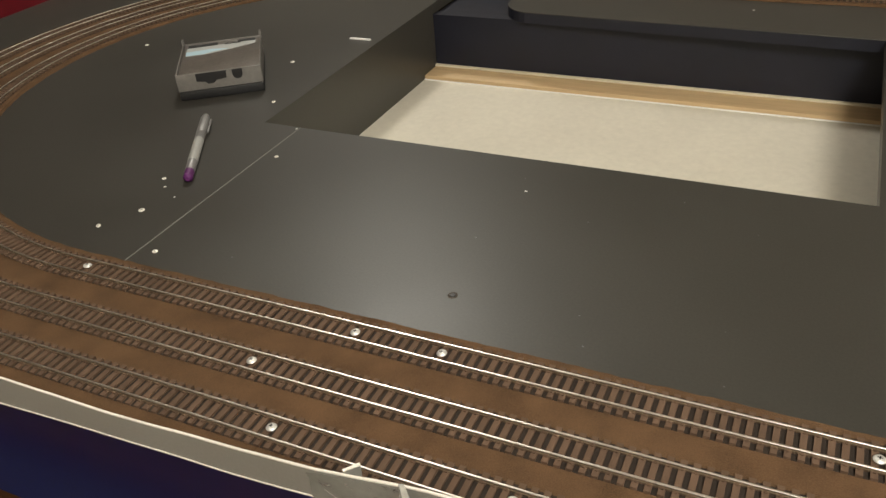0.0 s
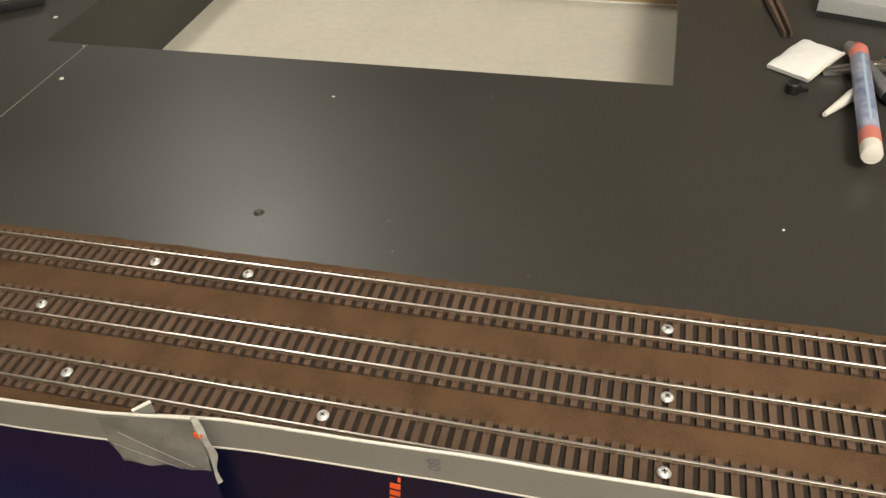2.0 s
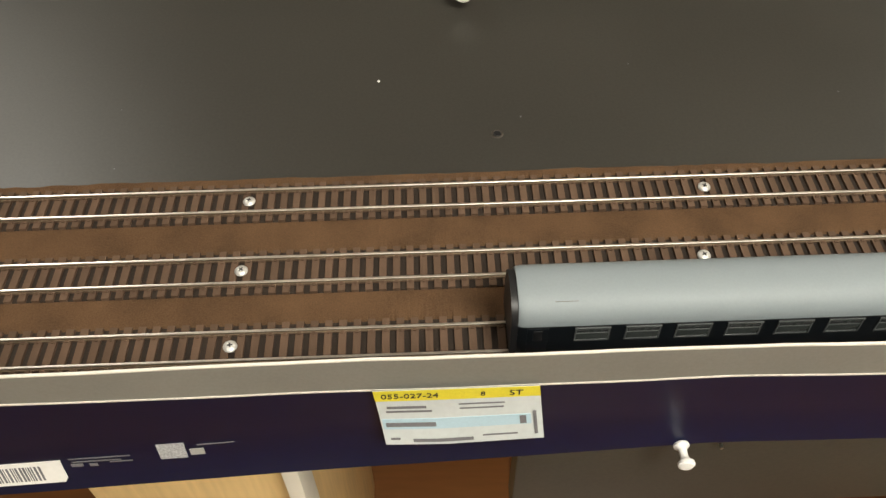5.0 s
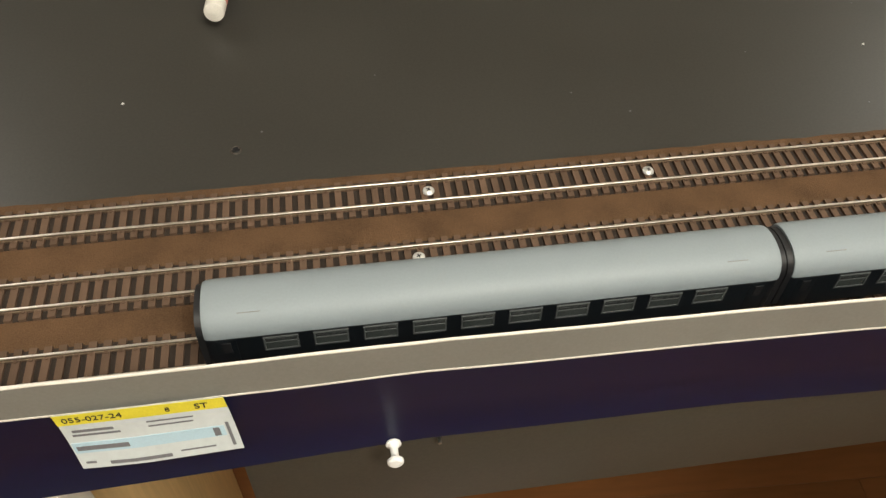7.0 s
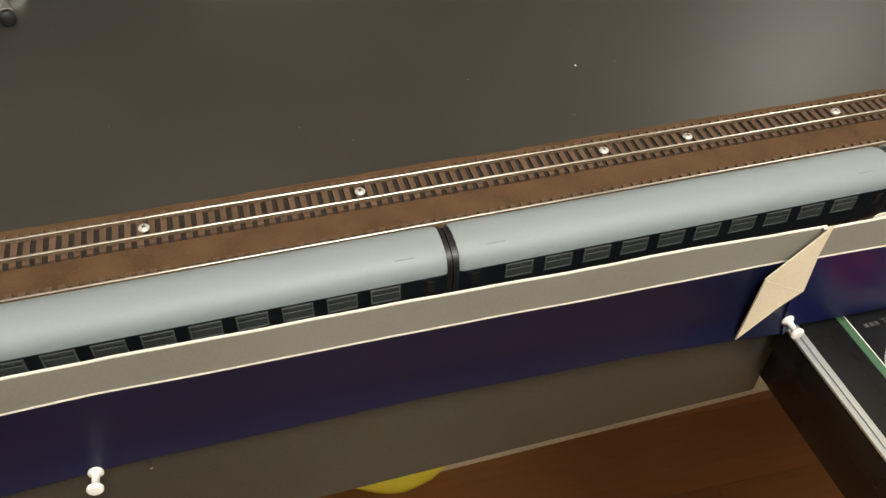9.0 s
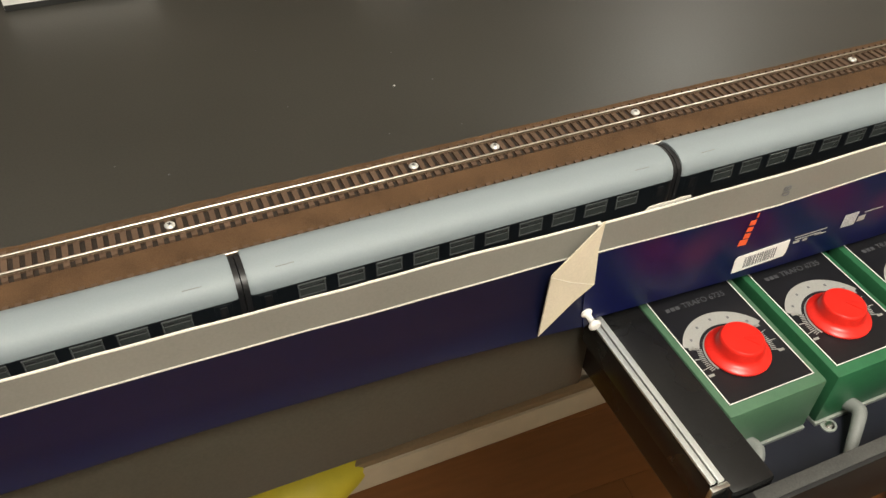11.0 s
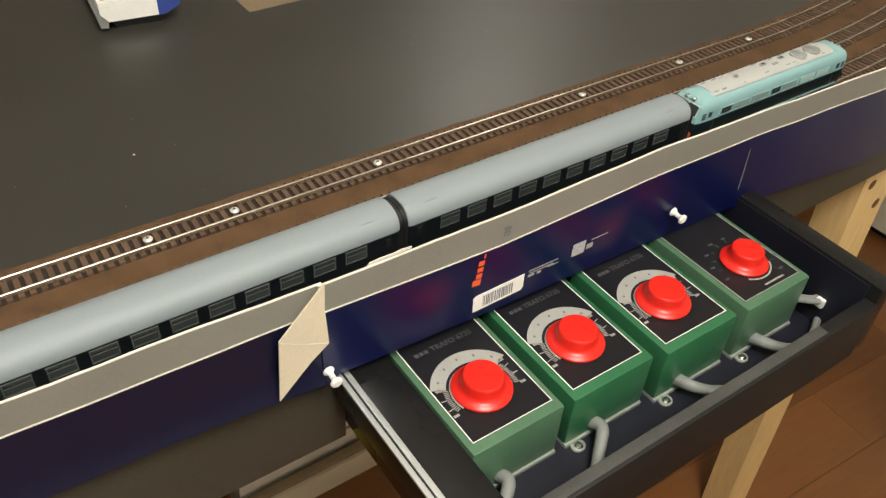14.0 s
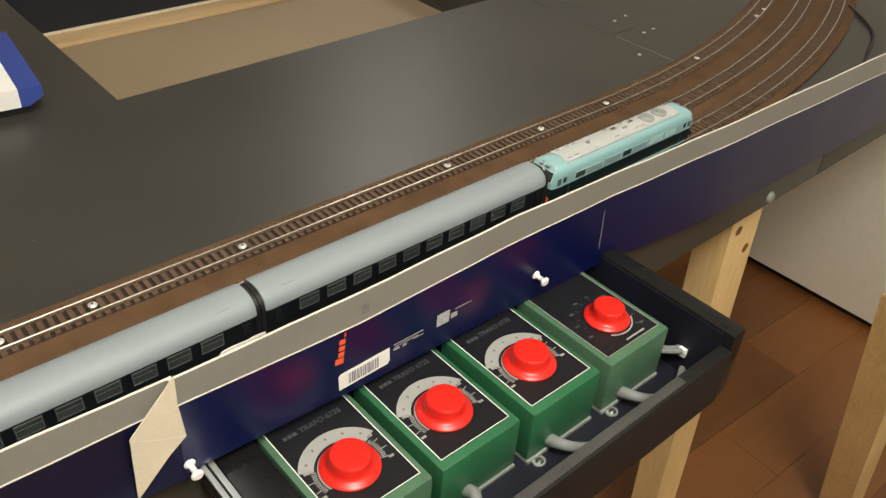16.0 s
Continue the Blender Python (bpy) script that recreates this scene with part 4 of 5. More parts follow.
            for lo, hi in (((x0 - 0.0004, 0.0232), (x1 + 0.0004, 0.0236)), ((x0 - 0.0004, 0.0300), (x1 + 0.0004, 0.0304)), ((x0 - 0.0004, 0.0236), (x0, 0.0300)), ((x1, 0.0236), (x1 + 0.0004, 0.0300))):
                add_box(bm, (lo[0], s * 0.0167 - 0.0004, lo[1]), (hi[0], s * 0.0167 + 0.0004, hi[1]))
            part("frame", bm, M_TEAL, p)
        for e in (-1, 1):
            part("cab_window", add_box(B(), (e * 0.0835 - 0.0026, s * 0.0157 - 0.0007, 0.0240), (e * 0.0835 + 0.0026, s * 0.0157 + 0.0007, 0.0305), 0.0006), M_DARK_GLASS, t)
            for k in range(3):
                part("cab_louvre", add_box(B(), (e * 0.0905 - 0.0022, s * 0.0158 - 0.0006, 0.0240 + k * 0.0022), (e * 0.0905 + 0.0022, s * 0.0158 + 0.0006, 0.0255 + k * 0.0022), 0.0002), M_DARK_GLASS, t)
            part("handrail", add_tube(B(), [(e * 0.0785, s * 0.0170, 0.0085), (e * 0.0785, s * 0.0174, 0.0200)], 0.0002, 6), M_STEEL, t)
    # cab fronts
    for e in (-1, 1):
        for s in (-1, 1):
            frame_ob = part("windscreen_frame", add_box(B(), (-0.0004, -0.0064, -0.0056), (0.0004, 0.0064, 0.0056), 0.0003), M_GRILLE_PALE, t, "pale windscreen surround")
            frame_ob.matrix_basis = pose(e * (L - 0.0024), s * 0.0068, 0.0318, 0, -e * 17.5, 0)
            part("windscreen", add_box(B(), (-0.0007, -0.0054, -0.0046), (0.0007, 0.0054, 0.0046), 0.0005), M_DARK_GLASS, frame_ob)
            part("wiper", add_tube(B(), [(e * 0.0009, -0.003, -0.0044), (e * 0.0009, 0.0015, 0.0020)], 0.0002, 5), M_BLACK, frame_ob)
            part("brow_lamp", add_lathe(B(), [(0.0004, e * 0.0915), (0.0015, e * 0.0920), (0.0016, e * 0.0948), (0.0010, e * 0.0955), (0.0002, e * 0.0957)], at=(0, s * 0.0042, 0.0398), n=12, axis="x"), M_STEEL, t)
            part("grab_iron", add_tube(B(), [(e * 0.0995, s * 0.0035, 0.0225), (e * 0.0995, s * 0.0125, 0.0225)], 0.0003, 6), M_STEEL, t)
            part("headlight", add_lathe(B(), [(0.0005, e * 0.0960), (0.0017, e * 0.0965), (0.0019, e * 0.0992), (0.0013, e * 0.0998), (0.0002, e * 0.1000)], at=(0, s * 0.0078, 0.0165), n=14, axis="x"), M_STEEL, t)
            part("buffer", add_lathe(B(), [(0.0011, e * 0.0975), (0.0011, e * 0.1030), (0.0030, e * 0.1034), (0.0030, e * 0.1044), (0.0004, e * 0.1047)], at=(0, s * 0.0100, 0.0095), n=16, axis="x"), M_BLACK, t)
        part("top_light", add_lathe(B(), [(0.0004, e * 0.0900), (0.0018, e * 0.0905), (0.0018, e * 0.0935), (0.0003, e * 0.0942)], at=(0, 0, 0.0378), n=14, axis="x"), M_STEEL, t)
        part("buffer_beam", add_box(B(), (min(e * 0.0962, e * 0.0986), -0.0135, 0.0062), (max(e * 0.0962, e * 0.0986), 0.0135, 0.0118), 0.0004), M_BUFFER, t, "orange-red buffer beam")
        bm = add_box(B(), (min(e * 0.097, e * 0.108), -0.0018, 0.0052), (max(e * 0.097, e * 0.108), 0.0018, 0.0068), 0.0004)
        add_tube(bm, [(e * 0.1045, -0.0035, 0.006), (e * 0.108, -0.0035, 0.0075), (e * 0.108, 0.0035, 0.0075), (e * 0.1045, 0.0035, 0.006)], 0.0004, 6)
        part("coupler", bm, M_BLACK, t)
        bogie(t, e * 0.058, 0.034)
    part("fuel_tank", add_box(B(), (-0.022, -0.0125, 0.0022), (0.022, 0.0125, 0.0062), 0.0012), M_BLACK, t)
    return t


def build_coach(x_rear):
    L = 0.2900
    t = thing("model_coach", "dark blue model passenger coach with plain silver-grey roof", "model coach", at=(x_rear + 0.147, TRAIN_Y, RAIL_TOP), group="coaches of the train")
    xs = [-L / 2, -L / 2 + 0.0012, -L / 2 + 0.004, *np.linspace(-0.13, 0.13, 5), L / 2 - 0.004, L / 2 - 0.0012, L / 2]
    ins = [0.94, 0.98, 1, 1, 1, 1, 1, 1, 1, 0.98, 0.94]
    side = [(0.0150, 0.0062), (0.0166, 0.0078), (0.0168, 0.0160), (0.0166, 0.0312)]
    roof = [(0.0168, 0.0312), (0.0167, 0.0338), (0.0160, 0.0368), (0.0143, 0.0400), (0.0115, 0.0426), (0.0078, 0.0443), (0.0040, 0.0451), (0.0, 0.0453)]
    rings = [[(x, y * k, z) for y, z in side] + [(x, -y * k, z) for y, z in side[::-1]] for x, k in zip(xs, ins)]
    part("body_side", add_ring_surface(B(), rings), M_COACH_SIDE, t, "dark blue coach side", smooth=40)
    rings = [[(x, y * k, 0.0300 + (z - 0.0300) * (0.5 + 0.5 * k)) for y, z in roof] + [(x, -y * k, 0.0300 + (z - 0.0300) * (0.5 + 0.5 * k)) for y, z in roof[-2::-1]] for x, k in zip(xs, ins)]
    part("roof", add_ring_surface(B(), rings), M_COACH_ROOF, t, "smooth silver-grey roof", smooth=50)
    p0 = 0.0243
    for s in (-1, 1):
        for i in range(10):
            x = (i - 4.5) * p0
            w = part("coach_window", add_box(B(), (x - 0.0077, s * 0.0167 - 0.0003, 0.0198), (x + 0.0077, s * 0.0167 + 0.0003, 0.0288), 0.0003), M_DARK_GLASS, t)
            bm = B()
            for a, b, c, d in ((x - 0.0085, x + 0.0085, 0.0189, 0.0198), (x - 0.0085, x + 0.0085, 0.0288, 0.0295), (x - 0.0085, x - 0.0077, 0.0198, 0.0288), (x + 0.0077, x + 0.0085, 0.0198, 0.0288), (x - 0.0077, x + 0.0077, 0.0252, 0.0257)):
                add_box(bm, (a, s * 0.0169 - 0.0004, c), (b, s * 0.0169 + 0.0004, d))
            part("window_frame", bm, M_FRAME_GREY, w)
            bm = B()
            for a, b in ((x - 0.0070, x - 0.0015), (x + 0.0005, x + 0.0022), (x + 0.0040, x + 0.0072)):
                add_box(bm, (a, s * 0.0170 - 0.0003, 0.0266), (b, s * 0.0170 + 0.0003, 0.0277))
            part("vent_slot", bm, M_BLACK, w)
        for e in (-1, 1):
            d = part("end_door", add_box(B(), (e * 0.1355 - 0.0050, s * 0.0167 - 0.0002, 0.0085), (e * 0.1355 + 0.0050, s * 0.0167 + 0.0002, 0.0296), 0.0002), M_COACH_SIDE, t)
            part("door_window", add_box(B(), (e * 0.1355 - 0.0022, s * 0.0170 - 0.0003, 0.0200), (e * 0.1355 + 0.0022, s * 0.0170 + 0.0003, 0.0280), 0.0003), M_BLACK, d)
    for e in (-1, 1):
        outline = [(y * 0.93, 0.0075 + (z - 0.0075) * 0.95) for y, z in side[1:3] + roof]
        ring = outline + [(-y, z) for y, z in outline[-2::-1]]
        part("gangway", add_ring_surface(B(), [[(x, y, z) for y, z in ring] for x in (e * 0.1446, e * 0.1483)]), M_BLACK, t, "black rubber gangway", smooth=40)
        part("coupler", add_box(B(), (min(e * 0.140, e * 0.1480), -0.0015, 0.0050), (max(e * 0.140, e * 0.1480), 0.0015, 0.0066), 0.0003), M_BLACK, t)
        part("roof_scuff", add_box(B(), (e * 0.122 - 0.006, -0.0109, 0.0424), (e * 0.122 + 0.005, -0.0107, 0.04328)), M_SILVER, t, "dark scuff on the roof")
        bogie(t, e * 0.108, 0.028)
    part("underframe", add_box(B(), (-0.070, -0.0105, 0.0030), (0.070, 0.0105, 0.0064), 0.0010), M_BLACK, t)
    return t


build_loco()
first = build_coach(TRAIN_X - 0.2960)
for k in (2, 3):
    copy_thing(first, pose(TRAIN_X - 0.2960 * k - 0.0012 * (k - 1) + 0.147, TRAIN_Y, RAIL_TOP))

# ---- the open drawer with four transformers ----
DZ = -0.110
dr = thing("open_drawer", "open black drawer pulled out below the layout edge", "drawer", at=(0.89, -0.22, DZ - 0.010))
o = Vector((0.89, -0.22, DZ - 0.010))


def rel(lo, hi):
    return tuple(a - b for a, b in zip(lo, o)), tuple(a - b for a, b in zip(hi, o))


part("bottom", add_box(B(), *rel((0.709, -0.296, DZ - 0.006), (1.0836, 0.10, DZ))), M_NAVY_DARK, dr, "dark navy drawer bottom")
part("side_panel", add_box(B(), *rel((0.6755, -0.298, DZ - 0.007), (0.7080, 0.10, -0.0490)), 0.004), M_DRAWER, dr)
part("side_panel", add_box(B(), *rel((1.0850, -0.3085, -0.117), (1.1045, 0.10, -0.0400)), 0.0020), M_DRAWER, dr)
front = part("front_panel", add_box(B(), *rel((0.655, -0.3110, -0.117), (1.0846, -0.2985, -0.0545)), 0.0018), M_DRAWER_FRONT, dr, "black drawer front")
# navy reflection on the black side panel, put in as a thin sheet
part("side_reflection", add_box(B(), *rel((1.0838, -0.2980, DZ), (1.0849, 0.10, -0.0430))), M_NAVY_DARK, dr, "thin navy sheet for the reflection on the side")
# grey of wear and of the top edge's highlight; ends where that fades
part("worn_lit_edge", add_box(B(), *rel((0.690, -0.3080, -0.0546), (1.0200, -0.2992, -0.0540)), 0.0002), M_DRAWER_EDGE, front, "worn grey top edge with its highlight in the colour")
# steel runner: its double highlight is put into two bright strips
bm = B()
x0 = 0.6640
for lo, hi in (((x0 - 0.0005, -0.290, -0.0450), (x0 + 0.0034, -0.145, -0.0425)), ((x0 + 0.0054, -0.290, -0.0465), (x0 + 0.0098, -0.145, -0.0440))):
    add_box(bm, *rel(lo, hi), 0.0006)
part("runner", bm, M_CHROME, dr, "steel drawer runner, its two highlights built as bright strips")
part("runner_channel", add_box(B(), *rel((x0 + 0.0004, -0.2895, -0.0700), (x0 + 0.0110, -0.1452, -0.0468)), 0.0008), M_DRAWER, dr, "dark steel runner channel")
part("runner_hook", add_tube(B(), [Vector(p) - o for p in ((x0 + 0.001, -0.150, -0.044), (x0 - 0.002, -0.147, -0.040), (x0 + 0.001, -0.1455, -0.036), (x0 + 0.005, -0.147, -0.037))], 0.0009, 6), M_STEEL, dr)
part("runner_stop", add_box(B(), *rel((x0 - 0.001, -0.294, -0.072), (x0 + 0.012, -0.290, -0.046)), 0.001), M_STEEL, dr)
for z in (-0.046, -0.055):
    part("corner_screw", add_lathe(B(), [(0.0022, 0.0), (0.0022, 0.0015), (0.0010, 0.0025)], at=(1.1045 - o.x, -0.303 - o.y, z - o.z), n=12, axis="x"), M_STEEL, dr)


def arc_poly(r0, r1, a0, a1, n=26):
    out = [(r1 * math.cos(radians(a)), r1 * math.sin(radians(a))) for a in np.linspace(a0, a1, n)]
    return out + [(r0 * math.cos(radians(a)), r0 * math.sin(radians(a))) for a in np.linspace(a1, a0, n)]


def transformer(x, yf, paint, label, dial, z_lift=0.0, bend=1):
    """A green controller box: black face, white frame line, dial and a red stepped knob."""
    W, D, H = 0.0405, 0.112, 0.0555 + z_lift
    t = thing("train_transformer", label, "transformer", at=(x, yf, DZ), group="train transformers")
    part("housing", add_box(B(), (-W, 0, 0.003), (W, D, H), 0.0030), paint, t, "hammered green metal housing")
    part("base_plate", add_box(B(), (-W + 0.0005, -0.0012, 0.0), (W - 0.0005, D, 0.0035), 0.0004), M_BASE_METAL, t)
    zt = H
    part("faceplate", add_box(B(), (-0.0352, 0.0085, zt - 0.0004), (0.0352, D - 0.004, zt + 0.0004)), M_FACE, t, "black faceplate")
    bm = B()
    for lo, hi in (((-0.0352, 0.0085), (0.0352, 0.0091)), ((-0.0352, 0.0094), (-0.0344, D - 0.004)), ((0.0344, 0.0094), (0.0352, D - 0.004))):
        add_box(bm, (*lo, zt + 0.0003), (*hi, zt + 0.0007))
    part("frame_line", bm, M_DIAL if not dial else M_WHITE, t)
    c = (-0.0015, 0.0440) if dial else (0.004, 0.043)
    if dial:
        ob = part("dial_scale", add_prism(B(), arc_poly(0.0258, 0.0372, 27, 153), 0, 0.0003), M_DIAL, t, "grey printed dial scale")
        ob.matrix_basis = pose(*c, zt + 0.0004)
        for k in range(5):
            a = radians(40 + k * 25)
            bm = add_box(B(), (c[0] + 0.0315 * math.cos(a) - 0.0008, c[1] + 0.0315 * math.sin(a) - 0.0010, zt + 0.0006), (c[0] + 0.0315 * math.cos(a) + 0.0008, c[1] + 0.0315 * math.sin(a) + 0.0010, zt + 0.0009))
            part("dial_mark", bm, M_GREY_INK, t)
        spans = ((-18, 26), (155, 199))
    else:
        spans = ((-50, 200),)
    for a0, a1 in spans:
        bm = B()
        for k, a in enumerate(np.arange(a0, a1, 3.4 if dial else 25.0)):
            b = add_box(B(), (0.0246, -0.00030, 0), (0.0282 if k % 5 else 0.0325, 0.00030, 0.0003))
            b.transform(Matrix.Translation((*c, zt + 0.0004)) @ Matrix.Rotation(radians(a), 4, "Z"))
            tmp = bpy.data.meshes.new("tick")
            b.to_mesh(tmp)
            b.free()
            bm.from_mesh(tmp)
            bpy.data.meshes.remove(tmp)
        part("tick_scale", bm, M_DIAL if dial else M_FADED, t)
        for a in ((a0 - 1, a1 + 1) if dial else np.arange(-45, 220, 30)):
            a = radians(a)
            bm = add_box(B(), (c[0] + 0.0315 * math.cos(a) - 0.0022, c[1] + 0.0315 * math.sin(a) - 0.0010, zt + 0.0004), (c[0] + 0.0315 * math.cos(a) + 0.0022, c[1] + 0.0315 * math.sin(a) + 0.0010, zt + 0.0007))
            part("dial_figure", bm, M_DIAL if dial else M_FADED, t)
    ob = part("ring", add_prism(B(), arc_poly(0.0222, 0.0236, -20 if dial else 230, 200 if dial else 330, 40), 0, 0.0003), M_DIAL, t)
    ob.matrix_basis = pose(*c, zt + 0.0004)
    if dial:
        bm = B()
        for k in range(3):
            add_box(bm, (-0.0262 + k * 0.0042, 0.0924, zt + 0.0004), (-0.0232 + k * 0.0042, 0.0956, zt + 0.0006))
        part("faded_mark", bm, M_FADED, t)
        ob = part("faded_lettering", text_bm("TRAFO 6735", 0.0068), M_FADED, t, "faded grey lettering")
        ob.matrix_basis = pose(0.0065, 0.0940, zt + 0.0006)
    else:
        part("faded_lettering", add_box(B(), (-0.004, 0.0125, zt + 0.0004), (0.020, 0.0142, zt + 0.0007)), M_DIAL, t)
    r = 1.0 if dial else 0.92
    prof = [(0.0218, 0.0), (0.0226, 0.0006), (0.0227, 0.0018), (0.0219, 0.0027), (0.0192, 0.0036), (0.0171, 0.0050), (0.0161, 0.0072), (0.0157, 0.0120), (0.0152, 0.0138), (0.0143, 0.0146), (0.0004, 0.0150)]
    k = part("knob", add_lathe(B(), [(a * r, b) for a, b in prof], n=48), M_RED, t, "glossy red stepped knob")
    k.matrix_basis = pose(*c, zt + 0.0006)
    part("pointer_wedge", add_prism(B(), [(0.0, -0.0005), (0.0120 * r, -0.0052), (0.0136 * r, 0.0), (0.0120 * r, 0.0052), (0.0, 0.0005)], 0.0148, 0.01535, 0.0002), M_RED, k).matrix_basis = pose(0, 0, 0, 0, 0, -35)
    for s in (-1,):
        bm = add_prism(B(), [(s * 0.030 + 0.0062 * math.cos(a), -0.0045 + 0.0055 * math.sin(a)) for a in np.linspace(0, 2 * math.pi, 19)[:-1]], 0.0, 0.0014, 0.0003)
        tab = part("mounting_tab", bm, M_BASE_METAL, t)
        part("tab_screw", add_lathe(B(), [(0.0036, 0.0012), (0.0036, 0.0022), (0.0024, 0.0034), (0.0004, 0.0037)], at=(s * 0.030, -0.005, 0), n=16), M_STEEL, tab)
    if bend < 0:
        ctrl = [(-0.013, 0.002, 0.012), (-0.013, -0.009, 0.016), (-0.021, -0.017, 0.014), (-0.032, -0.026, 0.009), (-0.044, -0.036, 0.005), (-0.052, -0.0450, 0.0040)]
    else:
        ctrl = [(-0.015, 0.002, 0.012), (-0.013, -0.010, 0.015), (-0.004, -0.018, 0.012), (0.010, -0.024, 0.008), (0.028, -0.029, 0.0055)]
    pts = curve_points(ctrl, 24)
    part("cable", add_tube(B(), pts, 0.0056, 12, 0.62), M_CABLE, t, "thick grey cable with sleeve")
    return t


transformer(0.752, -0.2510, M_GREEN_PALE, "dull green train transformer with red knob in drawer", True, 0.0, -1)
transformer(0.841, -0.2520, M_GREEN, "bright green train transformer with red knob in drawer", True, 0.0, -1)
transformer(0.931, -0.2570, M_GREEN, "green train transformer with red knob between its neighbours", True, 0.002)
transformer(1.022, -0.2590, M_GREEN_PALE, "dull green train transformer with small dial and knob", False, 0.003)
wt = thing("cable_terminal", "white two-pole terminal on grey wires in drawer", "terminal", at=(1.088, -0.268, DZ))
part("terminal_body", add_box(B(), (-0.008, -0.004, 0.020), (0.006, 0.004, 0.029), 0.0008), M_WHITE, wt)
for dy in (-0.002, 0.003):
    pts = curve_points([(-0.028, 0.014 + dy, 0.030), (-0.012, 0.004 + dy, 0.027), (0.002, dy, 0.024), (0.006, -0.008, 0.014), (-0.004, -0.012, 0.001)], 20)
    part("wire", add_tube(B(), pts, 0.0026, 8), M_CABLE, wt)
pts = curve_points([(0.99, -0.288, DZ + 0.003), (1.03, -0.290, DZ + 0.004), (1.06, -0.283, DZ + 0.006), (1.084, -0.272, DZ + 0.005)], 18)
solid("drawer_cable", add_tube(B(), pts, 0.0035, 10), M_CABLE, "grey cable lying on the drawer bottom", "cable")

# ---- things on the deck ----
pb = thing("parts_box", "clear plastic parts box with black base on deck", "plastic box", at=(-0.7680, 0.4040, 0.0), turn=35.0)
pb.scale = (0.95, 1.10, 1.0)
part("base_tray", add_box(B(), (-0.054, -0.055, 0.0), (0.054, 0.055, 0.012), 0.003), M_BLACK, pb, "black base")
lid = part("lid", add_box(B(), (-0.052, -0.0515, 0.012), (0.052, 0.053, 0.0310), 0.002), M_LID, pb, "smoky clear plastic lid")
for lo, hi in (((-0.053, -0.0540, 0.012), (0.053, -0.0522, 0.0334)), ((-0.0540, -0.0540, 0.012), (-0.0522, 0.054, 0.0338)), ((0.0522, -0.0540, 0.012), (0.0540, 0.054, 0.0338)), ((-0.053, 0.0535, 0.012), (0.053, 0.0550, 0.0330))):
    part("lid_wall", add_box(B(), lo, hi, 0.0006), M_LID_EDGE, lid, "pale clear plastic wall")
for x in (-0.0531, 0.0531):
    part("hinge_lug", add_box(B(), (x - 0.0016, 0.050, 0.030), (x + 0.0016, 0.056, 0.040), 0.0006), M_LID_EDGE, lid)
part("label_sheet", add_prism(B(), [(-0.047, 0.0120), (-0.018, 0.0130), (0.004, 0.0190), (0.022, 0.0245), (0.046, 0.0330), (0.047, 0.0430), (-0.047, 0.0400)], 0.0311, 0.0315), M_BOX_GREY, lid, "torn white picture insert")
part("blue_picture", add_prism(B(), [(-0.047, 0.0130), (-0.024, 0.0125), (-0.010, 0.0190), (0.010, 0.0230), (-0.012, 0.0280), (-0.047, 0.0260)], 0.0316, 0.0319), M_PALE_BLUE, lid)
for xa, xb, ya, yb in ((-0.046, -0.006, 0.0425, 0.0495), (0.004, 0.026, 0.0400, 0.0425), (0.022, 0.046, 0.0440, 0.0500)):
    part("black_stripe", add_box(B(), (xa, ya, 0.0311), (xb, yb, 0.0319)), M_INK, lid)
bm = add_prism(B(), [(-0.029, 0.0325), (0.010, 0.0325), (0.009, 0.0235), (-0.004, 0.0220), (-0.008, 0.0185), (-0.015, 0.0185), (-0.018, 0.0215), (-0.029, 0.0230)], -0.0004, 0.0004)
part("front_cutout", bm, M_BLACK, lid).matrix_basis = pose(0, -0.0541, 0, 90, 0, 0)
bm = add_prism(B(), [(0.017, 0.0325)] + [(0.0235 - 0.0065 * math.cos(q), 0.0270 - 0.0065 * math.sin(q)) for q in np.linspace(0, math.pi, 11)] + [(0.030, 0.0325)], -0.0004, 0.0004)
part("front_cutout", bm, M_BLACK, lid).matrix_basis = pose(0, -0.0541, 0, 90, 0, 0)

pen = thing("marker_pen", "silver-grey marker pen with purple end on deck", "pen", at=(-0.665, 0.221, 0.0054), turn=121.6)
part("barrel", add_lathe(B(), [(0.00400, -0.062), (0.00512, -0.060), (0.00528, 0.030), (0.00480, 0.031)], axis="x", n=20), M_SILVER, pen)
part("white_print", add_lathe(B(), [(0.00536, -0.040), (0.00540, -0.039), (0.00540, 0.012), (0.00536, 0.013)], axis="x", n=20), M_DIAL, pen)
part("purple_end", add_lathe(B(), [(0.00240, -0.078), (0.00480, -0.075), (0.00512, -0.062), (0.00400, -0.0615)], axis="x", n=20), M_PURPLE, pen)
cap = part("cap", add_lathe(B(), [(0.00528, 0.030), (0.00560, 0.031), (0.00544, 0.070), (0.00400, 0.078), (0.00080, 0.079)], axis="x", n=20), M_SILVER, pen)
part("clip", add_box(B(), (0.033, -0.0080, -0.0010), (0.068, -0.0062, 0.0010), 0.0005), M_SILVER, cap)

tb = thing("glue_tube", "blue and white plastic glue tube with red bands", "glue tube", at=(0.1450, 0.2900, 0.0132), turn=85.0)
tb.matrix_basis = pose(0.1450, 0.2900, 0.0126, 0, 2.6, 85.0) @ Matrix.Diagonal((1, 0.93, 0.93, 1))
part("tube_body", add_lathe(B(), [(0.00799, -0.075), (0.00833, -0.074), (0.00833, 0.075), (0.00799, 0.076)], axis="x", n=28), M_TUBE_BLUE, tb, "blue printed barrel")
